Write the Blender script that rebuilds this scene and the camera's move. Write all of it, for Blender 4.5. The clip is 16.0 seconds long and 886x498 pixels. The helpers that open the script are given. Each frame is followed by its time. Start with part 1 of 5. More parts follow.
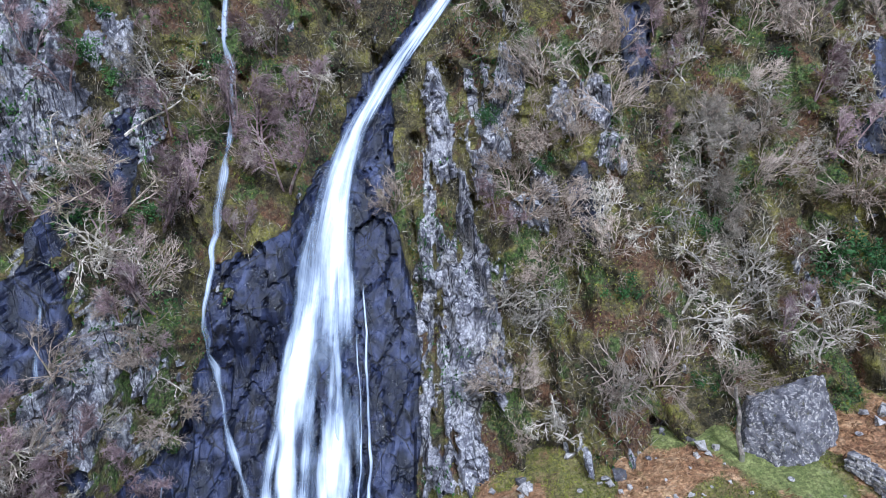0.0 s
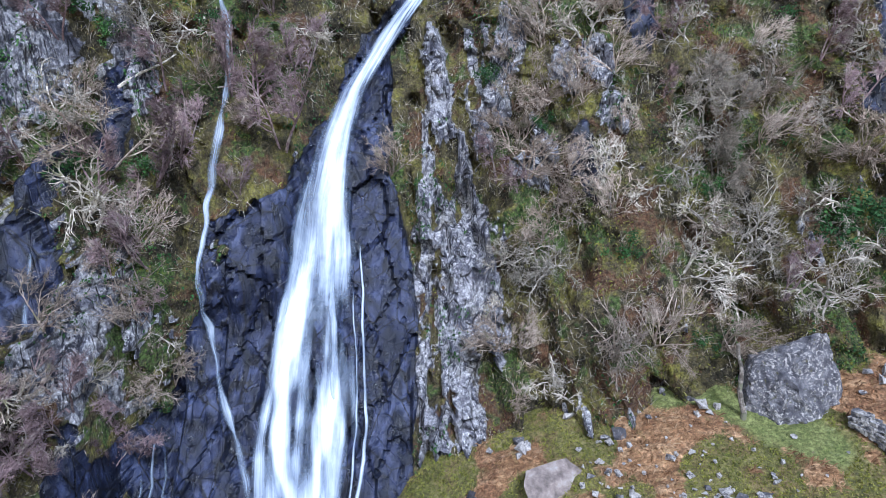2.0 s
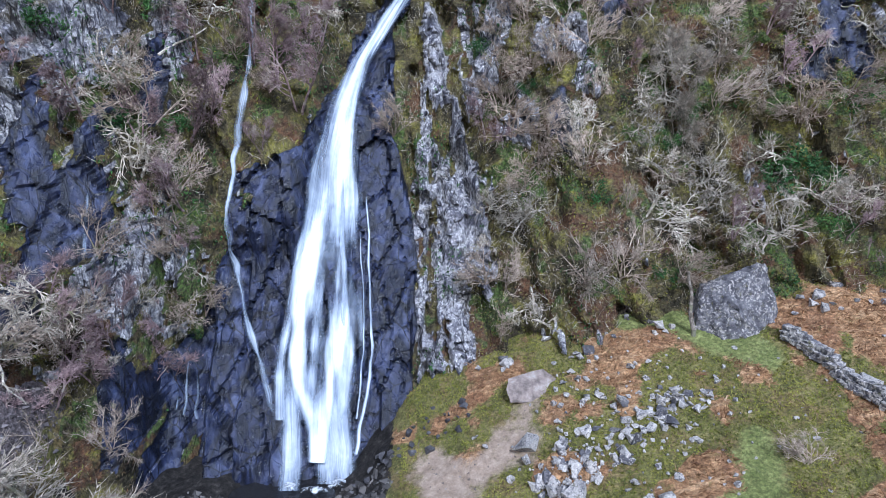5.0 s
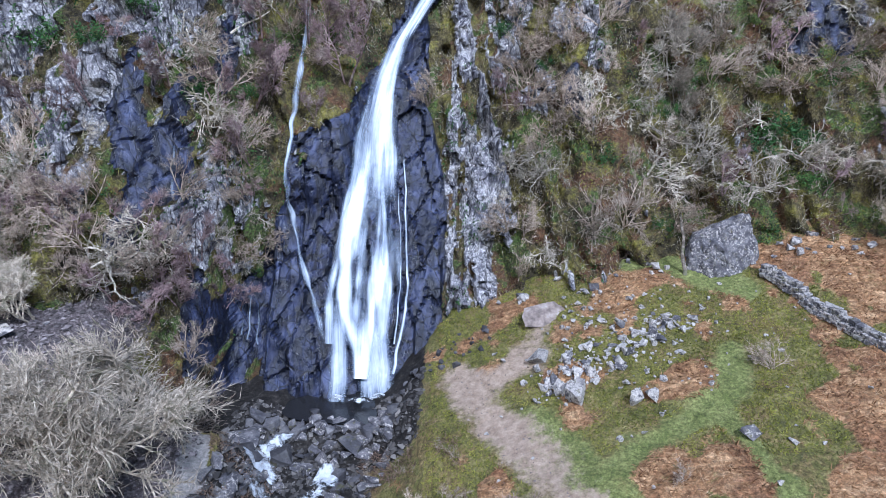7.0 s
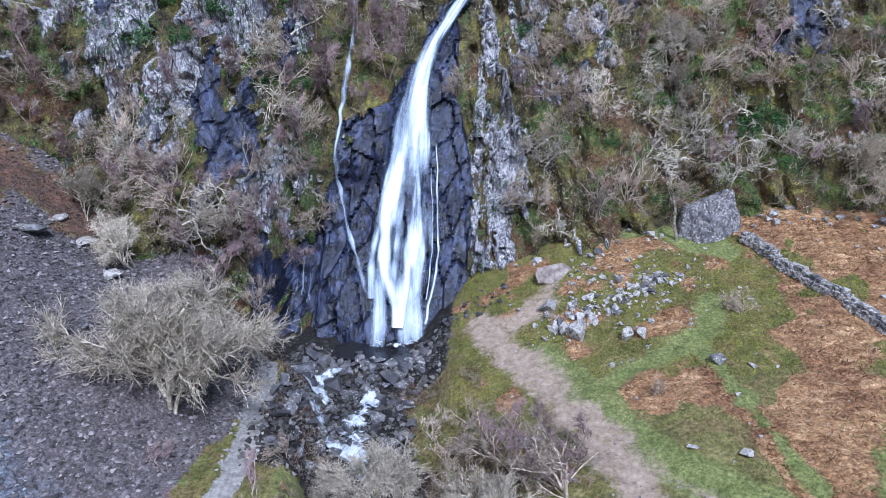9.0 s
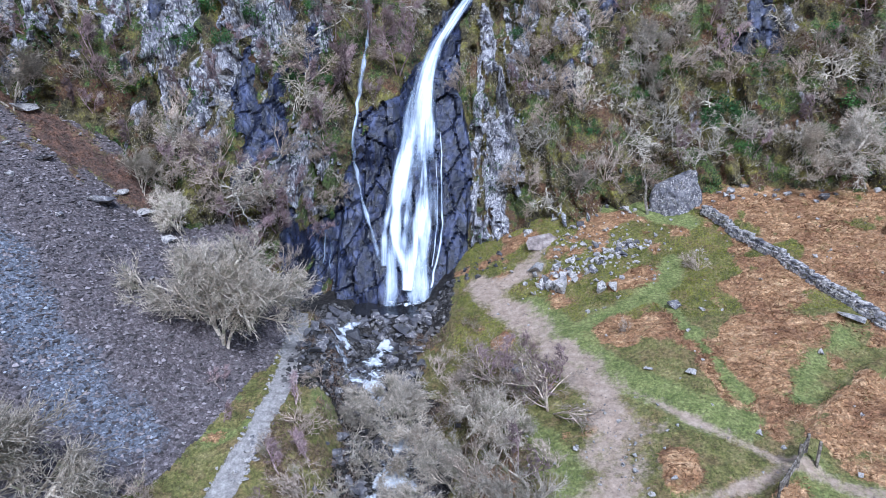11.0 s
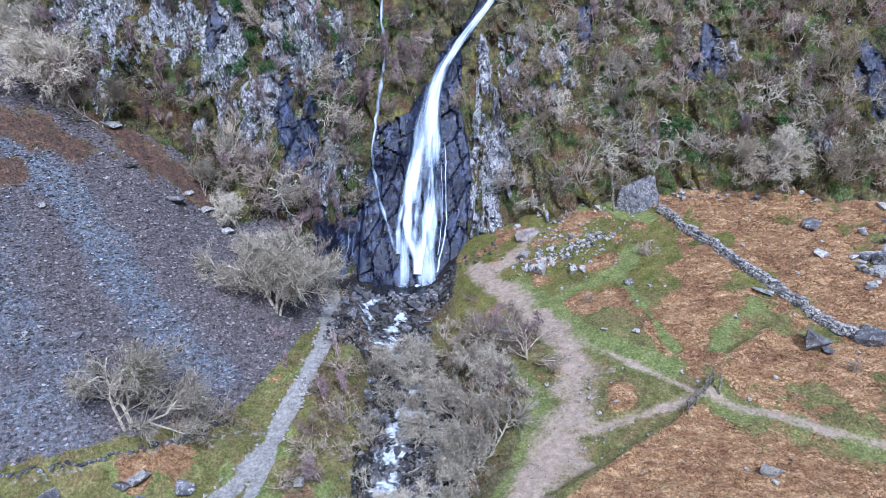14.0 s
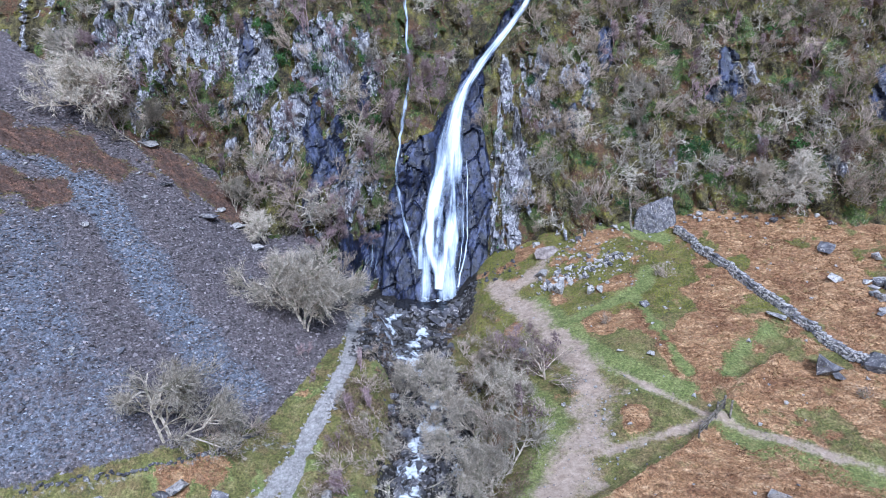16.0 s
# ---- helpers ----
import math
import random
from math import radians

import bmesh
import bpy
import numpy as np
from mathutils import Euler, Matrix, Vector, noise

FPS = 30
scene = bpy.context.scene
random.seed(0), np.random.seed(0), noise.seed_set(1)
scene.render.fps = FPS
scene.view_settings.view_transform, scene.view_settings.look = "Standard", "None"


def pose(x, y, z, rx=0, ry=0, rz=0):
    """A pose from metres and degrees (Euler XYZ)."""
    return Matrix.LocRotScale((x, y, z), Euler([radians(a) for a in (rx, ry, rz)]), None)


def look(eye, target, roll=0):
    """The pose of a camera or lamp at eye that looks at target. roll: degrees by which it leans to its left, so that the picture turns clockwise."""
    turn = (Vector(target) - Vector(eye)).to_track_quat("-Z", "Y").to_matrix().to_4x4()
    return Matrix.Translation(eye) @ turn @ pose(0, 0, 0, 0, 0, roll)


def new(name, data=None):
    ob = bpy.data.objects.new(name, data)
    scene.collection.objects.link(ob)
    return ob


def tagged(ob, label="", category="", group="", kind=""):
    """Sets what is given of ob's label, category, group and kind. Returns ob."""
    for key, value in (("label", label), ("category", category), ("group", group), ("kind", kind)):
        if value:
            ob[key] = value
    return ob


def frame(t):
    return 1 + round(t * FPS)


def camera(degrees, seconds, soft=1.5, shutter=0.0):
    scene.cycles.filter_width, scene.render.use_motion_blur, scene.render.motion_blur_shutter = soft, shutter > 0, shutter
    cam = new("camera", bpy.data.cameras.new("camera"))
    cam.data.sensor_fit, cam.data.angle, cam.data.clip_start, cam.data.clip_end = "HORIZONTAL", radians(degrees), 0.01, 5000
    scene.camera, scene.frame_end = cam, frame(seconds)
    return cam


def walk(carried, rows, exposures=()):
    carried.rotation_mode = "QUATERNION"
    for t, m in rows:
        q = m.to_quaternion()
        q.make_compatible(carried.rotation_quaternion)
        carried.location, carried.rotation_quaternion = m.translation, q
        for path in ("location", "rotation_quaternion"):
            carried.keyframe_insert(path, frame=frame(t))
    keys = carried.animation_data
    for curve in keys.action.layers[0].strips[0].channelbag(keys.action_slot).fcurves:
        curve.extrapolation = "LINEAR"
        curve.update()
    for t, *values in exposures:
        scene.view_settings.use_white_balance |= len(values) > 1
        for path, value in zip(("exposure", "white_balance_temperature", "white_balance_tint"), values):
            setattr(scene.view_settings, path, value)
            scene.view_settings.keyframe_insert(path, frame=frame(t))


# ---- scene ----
cam = camera(67.6, 16.0, 0.85)
METRES, EYE, TILT, LEAN, TURN = 50.0, 27.6, -18.0, 0.5, 0.0
ROWS = [
    (0.0, 0.0, 0.0, 0.0, -0.0, 0.0, 0.0),
    (0.5, 0.0001, 0.0026, -0.0095, -0.01, 0.02, -0.17),
    (1.0, 0.0003, 0.0063, -0.0225, -0.02, -0.03, -0.32),
    (1.5, 0.0009, 0.0104, -0.0356, -0.03, -0.11, -0.43),
    (2.0, 0.0018, 0.0116, -0.0435, -0.03, -0.2, -0.43),
    (2.5, 0.0029, 0.0041, -0.0472, -0.1, -0.24, -0.47),
    (3.0, 0.004, -0.0086, -0.0539, -0.16, -0.23, -0.47),
    (3.5, 0.0048, -0.0259, -0.0641, -0.2, -0.26, -0.47),
    (4.0, 0.0054, -0.0477, -0.0763, -0.23, -0.26, -0.49),
    (6.5, 0.0059, -0.1957, -0.1589, 0.61, -0.37, -0.84),
    (7.0, 0.0059, -0.2317, -0.1741, 2.09, -0.4, -1.28),
    (7.5, 0.0067, -0.2691, -0.1887, 3.27, -0.42, -1.64),
    (8.0, 0.0082, -0.3082, -0.2012, 4.0, -0.43, -1.87),
    (8.5, 0.0102, -0.3483, -0.2132, 4.26, -0.37, -1.98),
    (9.0, 0.0116, -0.3891, -0.2249, 4.25, -0.34, -1.97),
    (11.5, 0.0211, -0.5997, -0.2832, 4.25, -0.35, -1.99),
    (12.0, 0.0232, -0.644, -0.2895, 4.22, -0.34, -1.99),
    (12.5, 0.0253, -0.6897, -0.2922, 4.23, -0.39, -1.99),
    (13.0, 0.0276, -0.7362, -0.2927, 4.22, -0.41, -2.01),
    (13.5, 0.0301, -0.7811, -0.2922, 4.23, -0.46, -2.06),
    (14.0, 0.0314, -0.819, -0.2893, 4.31, -0.47, -2.09),
    (14.5, 0.0306, -0.8458, -0.2834, 4.53, -0.5, -2.18),
    (15.0, 0.0288, -0.8619, -0.2747, 4.96, -0.53, -2.39),
    (15.5, 0.027, -0.8677, -0.2632, 5.47, -0.58, -2.62),
    (16.0, 0.0254, -0.8646, -0.2489, 5.84, -0.65, -2.8),
]
walk(cam, [(t, pose(0, 0, EYE, TILT, LEAN, TURN) @ pose(METRES * x, METRES * y, METRES * z, 90 + pitch, roll, yaw)) for t, x, y, z, yaw, pitch, roll in ROWS],
     [(0, 0.63, 5080, 12), (4, 0.63, 5080, 12), (9, 0.7, 5030, 13), (12.5, 0.76, 4960, 13), (16, 0.75, 4920, 13)])

# world and sun: a bright overcast sky
world = bpy.data.worlds.new("sky")
scene.world = world
world.use_nodes = True
wn = world.node_tree.nodes
sky = wn.new("ShaderNodeTexSky")
sky.sky_type, sky.sun_disc = "NISHITA", False
sky.sun_elevation, sky.sun_rotation = radians(48), radians(205)
sky.air_density, sky.dust_density = 1.6, 3.0
wn["Background"].inputs[1].default_value = 0.074
world.node_tree.links.new(sky.outputs[0], wn["Background"].inputs[0])
sun = new("sun", bpy.data.lights.new("sun", "SUN"))
sun.data.energy, sun.data.angle, sun.data.color = 2.5, radians(11), (1.0, 0.96, 0.9)
sun.matrix_world = look((0, 0, 0), (-0.28, 0.62, -0.78))

# -- land --
def hash01(ix, iy, iz, seed):
    n = (ix * 374761393 + iy * 668265263 + iz * 2147483647 + seed * 144665) & 0xFFFFFFFF
    n = ((n ^ (n >> 13)) * 1274126177) & 0xFFFFFFFF
    n = ((n ^ (n >> 16)) * 2246822519) & 0xFFFFFFFF
    return ((n ^ (n >> 15)) & 0xFFFFFF) / 16777215.0


def vnoise(x, y, z=0.0, seed=0):
    """Smooth lattice noise, about -1 to 1."""
    x, y, z = np.broadcast_arrays(np.asarray(x, float), np.asarray(y, float), np.asarray(z, float))
    ix, iy, iz = (np.floor(v).astype(np.int64) for v in (x, y, z))
    fx, fy, fz = x - ix, y - iy, z - iz
    fx, fy, fz = (f * f * (3 - 2 * f) for f in (fx, fy, fz))
    total = 0.0
    for a, wa in ((0, 1 - fx), (1, fx)):
        for b, wb in ((0, 1 - fy), (1, fy)):
            for c, wc in ((0, 1 - fz), (1, fz)):
                total = total + wa * wb * wc * hash01(ix + a, iy + b, iz + c, seed)
    return total * 2 - 1


def fbm(x, y, z=0.0, seed=0, octaves=4, gain=0.5):
    total, amp, norm, f = 0.0, 1.0, 0.0, 1.0
    for k in range(octaves):
        total = total + amp * vnoise(np.asarray(x) * f, np.asarray(y) * f, np.asarray(z) * f, seed + k)
        norm, amp, f = norm + amp, amp * gain, f * 2.03
    return total / norm


def cells(x, y, seed=0, jitter=0.8):
    """Distance to the nearest cell point, to the second, a random number of the cell, and the cell's own slope at the place."""
    x, y = np.broadcast_arrays(np.asarray(x, float), np.asarray(y, float))
    ix, iy = np.floor(x).astype(np.int64), np.floor(y).astype(np.int64)
    d1, d2, r, tilt = np.full(x.shape, 9.0), np.full(x.shape, 9.0), np.zeros(x.shape), np.zeros(x.shape)
    for a in (-1, 0, 1):
        for b in (-1, 0, 1):
            px = ix + a + 0.5 + jitter * (hash01(ix + a, iy + b, 0, seed) - 0.5)
            py = iy + b + 0.5 + jitter * (hash01(ix + a, iy + b, 1, seed) - 0.5)
            d = np.hypot(px - x, py - y)
            r = np.where(d < d1, hash01(ix + a, iy + b, 2, seed), r)
            lean_x, lean_y = hash01(ix + a, iy + b, 3, seed) - 0.5, hash01(ix + a, iy + b, 4, seed) - 0.5
            tilt = np.where(d < d1, (x - px) * lean_x + (y - py) * lean_y, tilt)
            d2 = np.where(d < d1, d1, np.minimum(d2, d))
            d1 = np.minimum(d1, d)
    return d1, d2, r, tilt


def smooth(a, b, v):
    t = np.clip((np.asarray(v, float) - a) / (b - a), 0, 1)
    return t * t * (3 - 2 * t)


def line(v, xs, ys):
    """A softly rounded line through the pairs."""
    v = np.asarray(v, float)
    return (np.interp(v - 0.8, xs, ys) + 2 * np.interp(v, xs, ys) + np.interp(v + 0.8, xs, ys)) / 4


def softmax2(a, b, k):
    h = np.clip(0.5 + 0.5 * (a - b) / k, 0, 1)
    return b + (a - b) * h + k * h * (1 - h)


# the foot of the cliff (where it would meet height 0), along x, and how far it leans back per metre of height
FOOT_X = (-120, -70, -54, -48, -42, -36, -32, -28, -24.5, -22, -18, -15.4, -13.6, -9, -3, 1, 5, 10, 16, 28, 35, 45, 70, 120)
FOOT_Y = (0, 9, 11.8, 12, 11.9, 14.8, 16.8, 18.2, 18.2, 20.2, 23.2, 25.2, 27.8, 28.0, 27.8, 27.4, 25.6, 25.0, 24.4, 23.2, 21.6, 19, 12, -6)


def lean(x):
    return 0.5 + 0.13 * smooth(-22, -12, x)


def cliff_plain(x, z):
    zz = np.minimum(z, 40)
    ledge = 2.4 * smooth(-17, -13, x) * smooth(-7.5, -9.5, x) * smooth(9, 14, z)
    spur = 1.8 * np.exp(-((np.asarray(x) + 21) / 4) ** 2 - ((np.asarray(z) - 11) / 5) ** 2)
    toe = 1.0 * smooth(-15, -13, x) * smooth(3, -1, x) * smooth(11, 0, z)
    return line(x, FOOT_X, FOOT_Y) - ledge - spur - toe + lean(x) * zz + 1.6 * np.maximum(np.asarray(z) - 40, 0)


STREAM_Y = (-400, -40, -10, -1, 6, 16, 22, 30)
STREAM_X = (-30, -9, -4.6, -4.4, -5, -8, -9, -9)
STREAM_Z = (-24, -9.5, -6, -4.8, -3.8, -2.3, -1.3, -1.3)
BENCH_Y = (-400, -40, -12, -7, -1.6, 2, 5.8, 12, 20, 40)
BENCH_Z = (-20, -6, -4, -3.3, -2.4, -0.6, 0.7, 1.2, 1.6, 2.2)


def field(x, y):
    xc, yc = np.clip(x, -8, 24), np.clip(y, -30, 31)
    z = -1.21 + 0.283 * xc + 0.13 * yc - 0.0069 * xc * xc + 0.0044 * xc * yc + 0.0013 * yc * yc
    return z + 0.05 * np.maximum(np.asarray(x) - 24, 0) + 0.1 * np.minimum(np.asarray(y) + 30, 0)


def scree(x, y):
    x, y = np.asarray(x, float), np.asarray(y, float)
    dip = 2.0 * np.exp(-((x + 27) / 6) ** 2 - ((y - 21) / 5) ** 2)
    return -11.8 - 0.60 * np.maximum(x, -75) + 0.284 * np.clip(y, -60, 40) - dip


def ground_plain(x, y):
    x, y = np.asarray(x, float), np.asarray(y, float)
    bed = np.interp(y, STREAM_Y, STREAM_Z)
    d = x - line(y, STREAM_Y, STREAM_X)
    bench = line(y, BENCH_Y, BENCH_Z)
    left = softmax2(scree(x, y) - 12 * smooth(-4, -26, y), bench, 1.6)
    pit = smooth(-21.5, -18, x) * smooth(16.5, 20, y)
    left = left * (1 - pit) - 0.9 * pit
    right = field(x, y)
    z = bed + (left - bed) * smooth(-2.2, -5.2, d) + (right - bed) * smooth(1.8, 7.5, d)
    return z


FALL_Z = (-1, 1.4, 2.9, 4.9, 7.3, 10.2, 13.3, 16.4, 19.6, 22.0, 24.5, 26.5, 29.6, 33, 38)
FALL_X = (-6.8, -6.8, -6.9, -7.1, -7.1, -6.9, -6.75, -6.7, -6.2, -5.46, -3.9, -2.5, 0.0, 2.3, 4.5)
FALL_W = (2.2, 2.3, 2.7, 3.2, 2.95, 2.5, 2.05, 1.6, 1.25, 0.9, 0.78, 0.8, 0.66, 0.6, 0.6)
WET_Z = (-3, 3, 8.2, 12.5, 15.5, 16.4, 17.0, 20, 24, 28, 33, 38)
WET_L = (-15.0, -14.7, -14.3, -13.1, -12.4, -11.4, -8.4, -7.6, -5.9, -2.8, 0.2, 3)
WET_R = (-1.6, -1.5, -1.4, -1.9, -2.8, -3.0, -3.1, -3.2, -3.2, -0.9, 2.6, 5.4)
PATCHES = ((-19.9, 14.5, 1.6, 2.8), (-20.8, 10.5, 1.0, 2.5), (11.7, 27, 0.9, 2.4), (24, 22.2, 1.1, 1.2), (25.8, 24.3, 1.5, 2.5), (41.5, 22, 1.7, 4.0), (8.2, 18.9, 0.9, 1.5), (-29.9, 26.6, 0.7, 3.0), (-14.5, 3, 1.2, 5.0), (-15.9, 2.4, 1.5, 4.0), (-17.8, 4.2, 0.5, 3.4), (-19.5, 18.8, 0.8, 2.2), (-21.7, 18.0, 0.7, 2.6), (-17.4, 20.9, 0.6, 2.2))
CRAGS = ((6.9, 23.4, 0.8, 1.5), (9.2, 23.8, 0.7, 1.2), (9.3, 20.9, 0.7, 1.0), (4.2, 25.2, 0.8, 1.8), (6.0, 19.2, 0.7, 1.2), (4.9, 18.0, 0.9, 0.9), (3.4, 22.5, 0.7, 2.5), (-17.0, 13.3, 1.4, 1.6), (-17.6, 11.0, 1.6, 2.4),
         (-16.8, 22.6, 1.0, 2.6), (-23.1, 24.4, 2.2, 2.2), (-29.0, 24.8, 2.4, 4.5), (-33.0, 26.2, 1.4, 4), (-22.9, 20.4, 1.4, 2.4), (-21.3, 27.6, 3, 3),
         (-20.2, 23.5, 1.6, 2.0), (-40.4, 29.4, 3, 4), (28, 24.5, 0.6, 1.0), (36, 15, 0.8, 0.8), (-25.1, 17.6, 2.0, 3.0))


def wet(x, z):
    x, z = np.asarray(x, float), np.asarray(z, float)
    e = 0.5 * vnoise(x / 1.1, z / 1.6, seed=41)
    ragged = fbm(x / 1.1, z / 2.2, seed=43, octaves=4, gain=0.6)
    w = smooth(-0.3, 0.3, x - np.interp(z, WET_Z, WET_L) + e + 1.5 * ragged * smooth(6, 14, z) * smooth(24, 19, z)) * smooth(-0.2, 0.25, np.interp(z, WET_Z, WET_R) - x + 0.6 * e)
    for px, pz, rx, rz in PATCHES:
        w = np.maximum(w, smooth(1.15, 0.85, np.hypot((x - px) / rx, (z - pz) / rz) + 1.1 * ragged))
    return w


def bare(x, z):
    """How much of the cliff is bare dry rock, about 0 to 1."""
    x, z = np.asarray(x, float), np.asarray(z, float)
    b = 0.18 + 0.2 * smooth(-15, -24, x) * smooth(9, 17, z) - 0.06 * smooth(8, 14, x)
    wob = 1.1 * fbm(x / 2, z / 3, seed=47, octaves=3)
    rib = smooth(-2.9, -1.7, x - 0.05 * (z - 10)) * smooth(4.8, 1.6, x - 0.02 * (z - 10) + wob)
    b = np.maximum(b, 0.6 * rib * smooth(31, 24, z))
    for px, pz, rx, rz in CRAGS:
        b = np.maximum(b, 0.82 * np.exp(-(((x - px) / (1.5 * rx)) ** 2 + ((z - pz) / (1.4 * rz)) ** 2)))
    return b


def rocky(x, z):
    """Bare rock, broken up by growth on the ledges."""
    n = 0.5 + 0.85 * fbm(x / 1.1 + 0.1 * np.asarray(z), z / 3.4, seed=7, octaves=5, gain=0.68)
    return smooth(-0.1, 0.1, bare(x, z) - 0.06 - 0.9 * n)


def cliff_out(x, z):
    """How far the rock stands out of the plain cliff."""
    x, z = np.asarray(x, float), np.asarray(z, float)
    w, r = wet(x, z), rocky(x, z)
    main = smooth(-15.5, -14, x) * smooth(-1.2, -2.4, x) * smooth(19, 15, z)
    warp = 0.8 * vnoise(x / 3, z / 5, seed=3)
    big = 1.25 * fbm(x / 8, z / 11, seed=11, octaves=3)
    strata = 0.42 * (1 - 2 * np.abs(vnoise(x / 1.3 + warp + 0.06 * z, z / 9, seed=13))) + 0.14 * (1 - 2 * np.abs(vnoise(x / 0.55 + warp, z / 5, seed=14)))
    d1, d2, cr, ct = cells(x / 0.8 + 0.4 * warp, z / 2.2 + 0.15 * x, seed=5)
    block = 1.0 * (cr - 0.5) + 1.6 * ct - 0.3 * smooth(0.14, 0.0, d2 - d1)
    zz = z / 2.3 + 1.3 * fbm(x / 3, z / 5, seed=17, octaves=3)
    step = zz - np.floor(zz)
    step = np.where(step < 0.75, step / 0.75, (1 - step) / 0.25)
    ledge = 0.7 * (0.5 - step) * smooth(-0.1, 0.7, vnoise(x / 1.7, z / 2.2, seed=19))
    fine = 0.22 * fbm(x / 0.6, z / 0.8, seed=23, octaves=3) * (1 - 0.6 * r)
    cleft = smooth(0.2, 0.5, fbm(x / 1.5 + 0.15 * z, z / 3.6, seed=53, octaves=3))
    dry = big - 1.3 * cleft + strata * (0.5 + r) + block * r + ledge + fine
    e1, e2, er, et = cells(x / 1.7 + 0.35 * warp + 0.14 * z, z / 3.6 - 0.3 * x, seed=29)
    f1, f2, fr, ft = cells(x / 0.7 + 0.3 * warp, z / 0.9 + 0.35 * x, seed=31)
    slab = 0.55 * big + 0.7 * (er - 0.5) + 1.2 * et + 0.16 * ft + 0.05 * (fr - 0.5) + 0.07 * fbm(x / 0.5 + warp, z / 4, seed=33, octaves=3)
    slab = slab - 0.35 * smooth(0.07, 0.0, e2 - e1)
    slab = slab + 0.35 * vnoise(x / 1.6 + 0.3 * z, z / 3.2, seed=37) + 0.04 * fbm(x / 0.5 + 0.5 * z, z / 1.4, seed=39, octaves=3)
    out = dry * (1 - w) + slab * w + 0.3 * r * (1 - w)
    groove = np.exp(-((x - np.interp(z, FALL_Z, FALL_X) + 0.3) / 1.5) ** 2) * smooth(16, 22, z)
    chasm = 1.7 * smooth(-17.6, -16.4, x) * smooth(-13.8, -14.6, x) * smooth(10, 6, z)
    for (ax, az), (bx, bz) in (((5.5, 21.6), (4.6, 19.6)), ((4.8, 19.5), (6.7, 17.3))):
        q = np.clip(((x - ax) * (bx - ax) + (z - az) * (bz - az)) / ((bx - ax) ** 2 + (bz - az) ** 2), 0, 1)
        out = out - 1.6 * smooth(0.45, 0.15, np.hypot(x - ax - q * (bx - ax), z - az - q * (bz - az)))
    return out - 1.5 * groove - 1.8 * chasm + 0.3 * np.exp(-((x - 4.6 + 0.02 * z) / 0.9) ** 2)


def cliff_y(x, z):
    return cliff_plain(x, z) - cliff_out(x, z)


SOIL = (((-0.6, 23.0), (0.5, 21.4), (3.4, 15.4), (6.4, 10.0), (8.2, 6.0), (8.0, 1.6), (6.6, -2.5), (5.2, -6.6), (0, -16)), 0.95)
BRANCH = (((7.6, 8.0), (10.7, 5.3), (13.1, 3.1), (16.3, 0.3), (19.1, -1.3), (22.7, -2.2), (26.8, -4.1), (30, -5.4), (60, -14)), 0.3)
LINK = (((8.7, -3.2), (12, -2), (15, -1), (17.1, 0)), 0.4)
LANE = (((-14.4, 17.0), (-13.7, 13.2), (-13.0, 8.0), (-12.95, 6.0), (-13.3, 2.7), (-14.05, 0.4), (-14.3, -2.2), (-15, -4.6), (-15.9, -7), (-16.9, -9), (-20, -16)), 0.62)
SPUR = (((-14.4, -2.2), (-14.1, -4.5), (-14.3, -6.4), (-14.6, -9.5)), 0.4)
BANK = (((28, 10.6), (26.6, 9.4), (21.6, 5.1), (17.9, 0.8), (14.7, -2.7), (11.5, -5.0), (8.3, -7.4), (6, -9.1), (0, -14)), 0.35)


LEDGE = (((-32, -12.9), (-27.2, -10.2), (-24.3, -8.5), (-21.4, -6.3), (-19.4, -4.4), (-17.4, -2.6), (-15.2, -1.6), (-14.4, -1.2)), 0.3)


def away(x, y, pts):
    """Distance to a bent line."""
    best = np.full(np.broadcast(x, y).shape, 1e9)
    for (ax, ay), (bx, by) in zip(pts, pts[1:]):
        t = np.clip(((x - ax) * (bx - ax) + (y - ay) * (by - ay)) / ((bx - ax) ** 2 + (by - ay) ** 2), 0, 1)
        best = np.minimum(best, np.hypot(x - ax - t * (bx - ax), y - ay - t * (by - ay)))
    return best


def near(x, y, way, soft=0.5, wob=0.35):
    pts, w = way
    return smooth(w + soft, w - soft * 0.6, away(x, y, pts) + wob * fbm(np.asarray(x) / 1.6, np.asarray(y) / 1.6, seed=61, octaves=3))


# beds of dead bracken: middle and half widths
FERN_BEDS = ((10.6, 27.8, 2.9, 2.1), (12.3, 18.4, 2.9, 2.1), (9.2, 12.6, 2.2, 2.4), (12.7, 12.2, 1.8, 2.0), (10.9, 0.0, 1.5, 2.8), (16.7, 7.3, 3.4, 5.0), (20.5, 15.5, 3.2, 2.6),
             (20.5, 10.0, 4.0, 4.0), (25, 4, 7, 3.6), (24.5, 27, 7, 5), (1.8, 13.7, 1.2, 1.2), (31, 16, 6, 9))


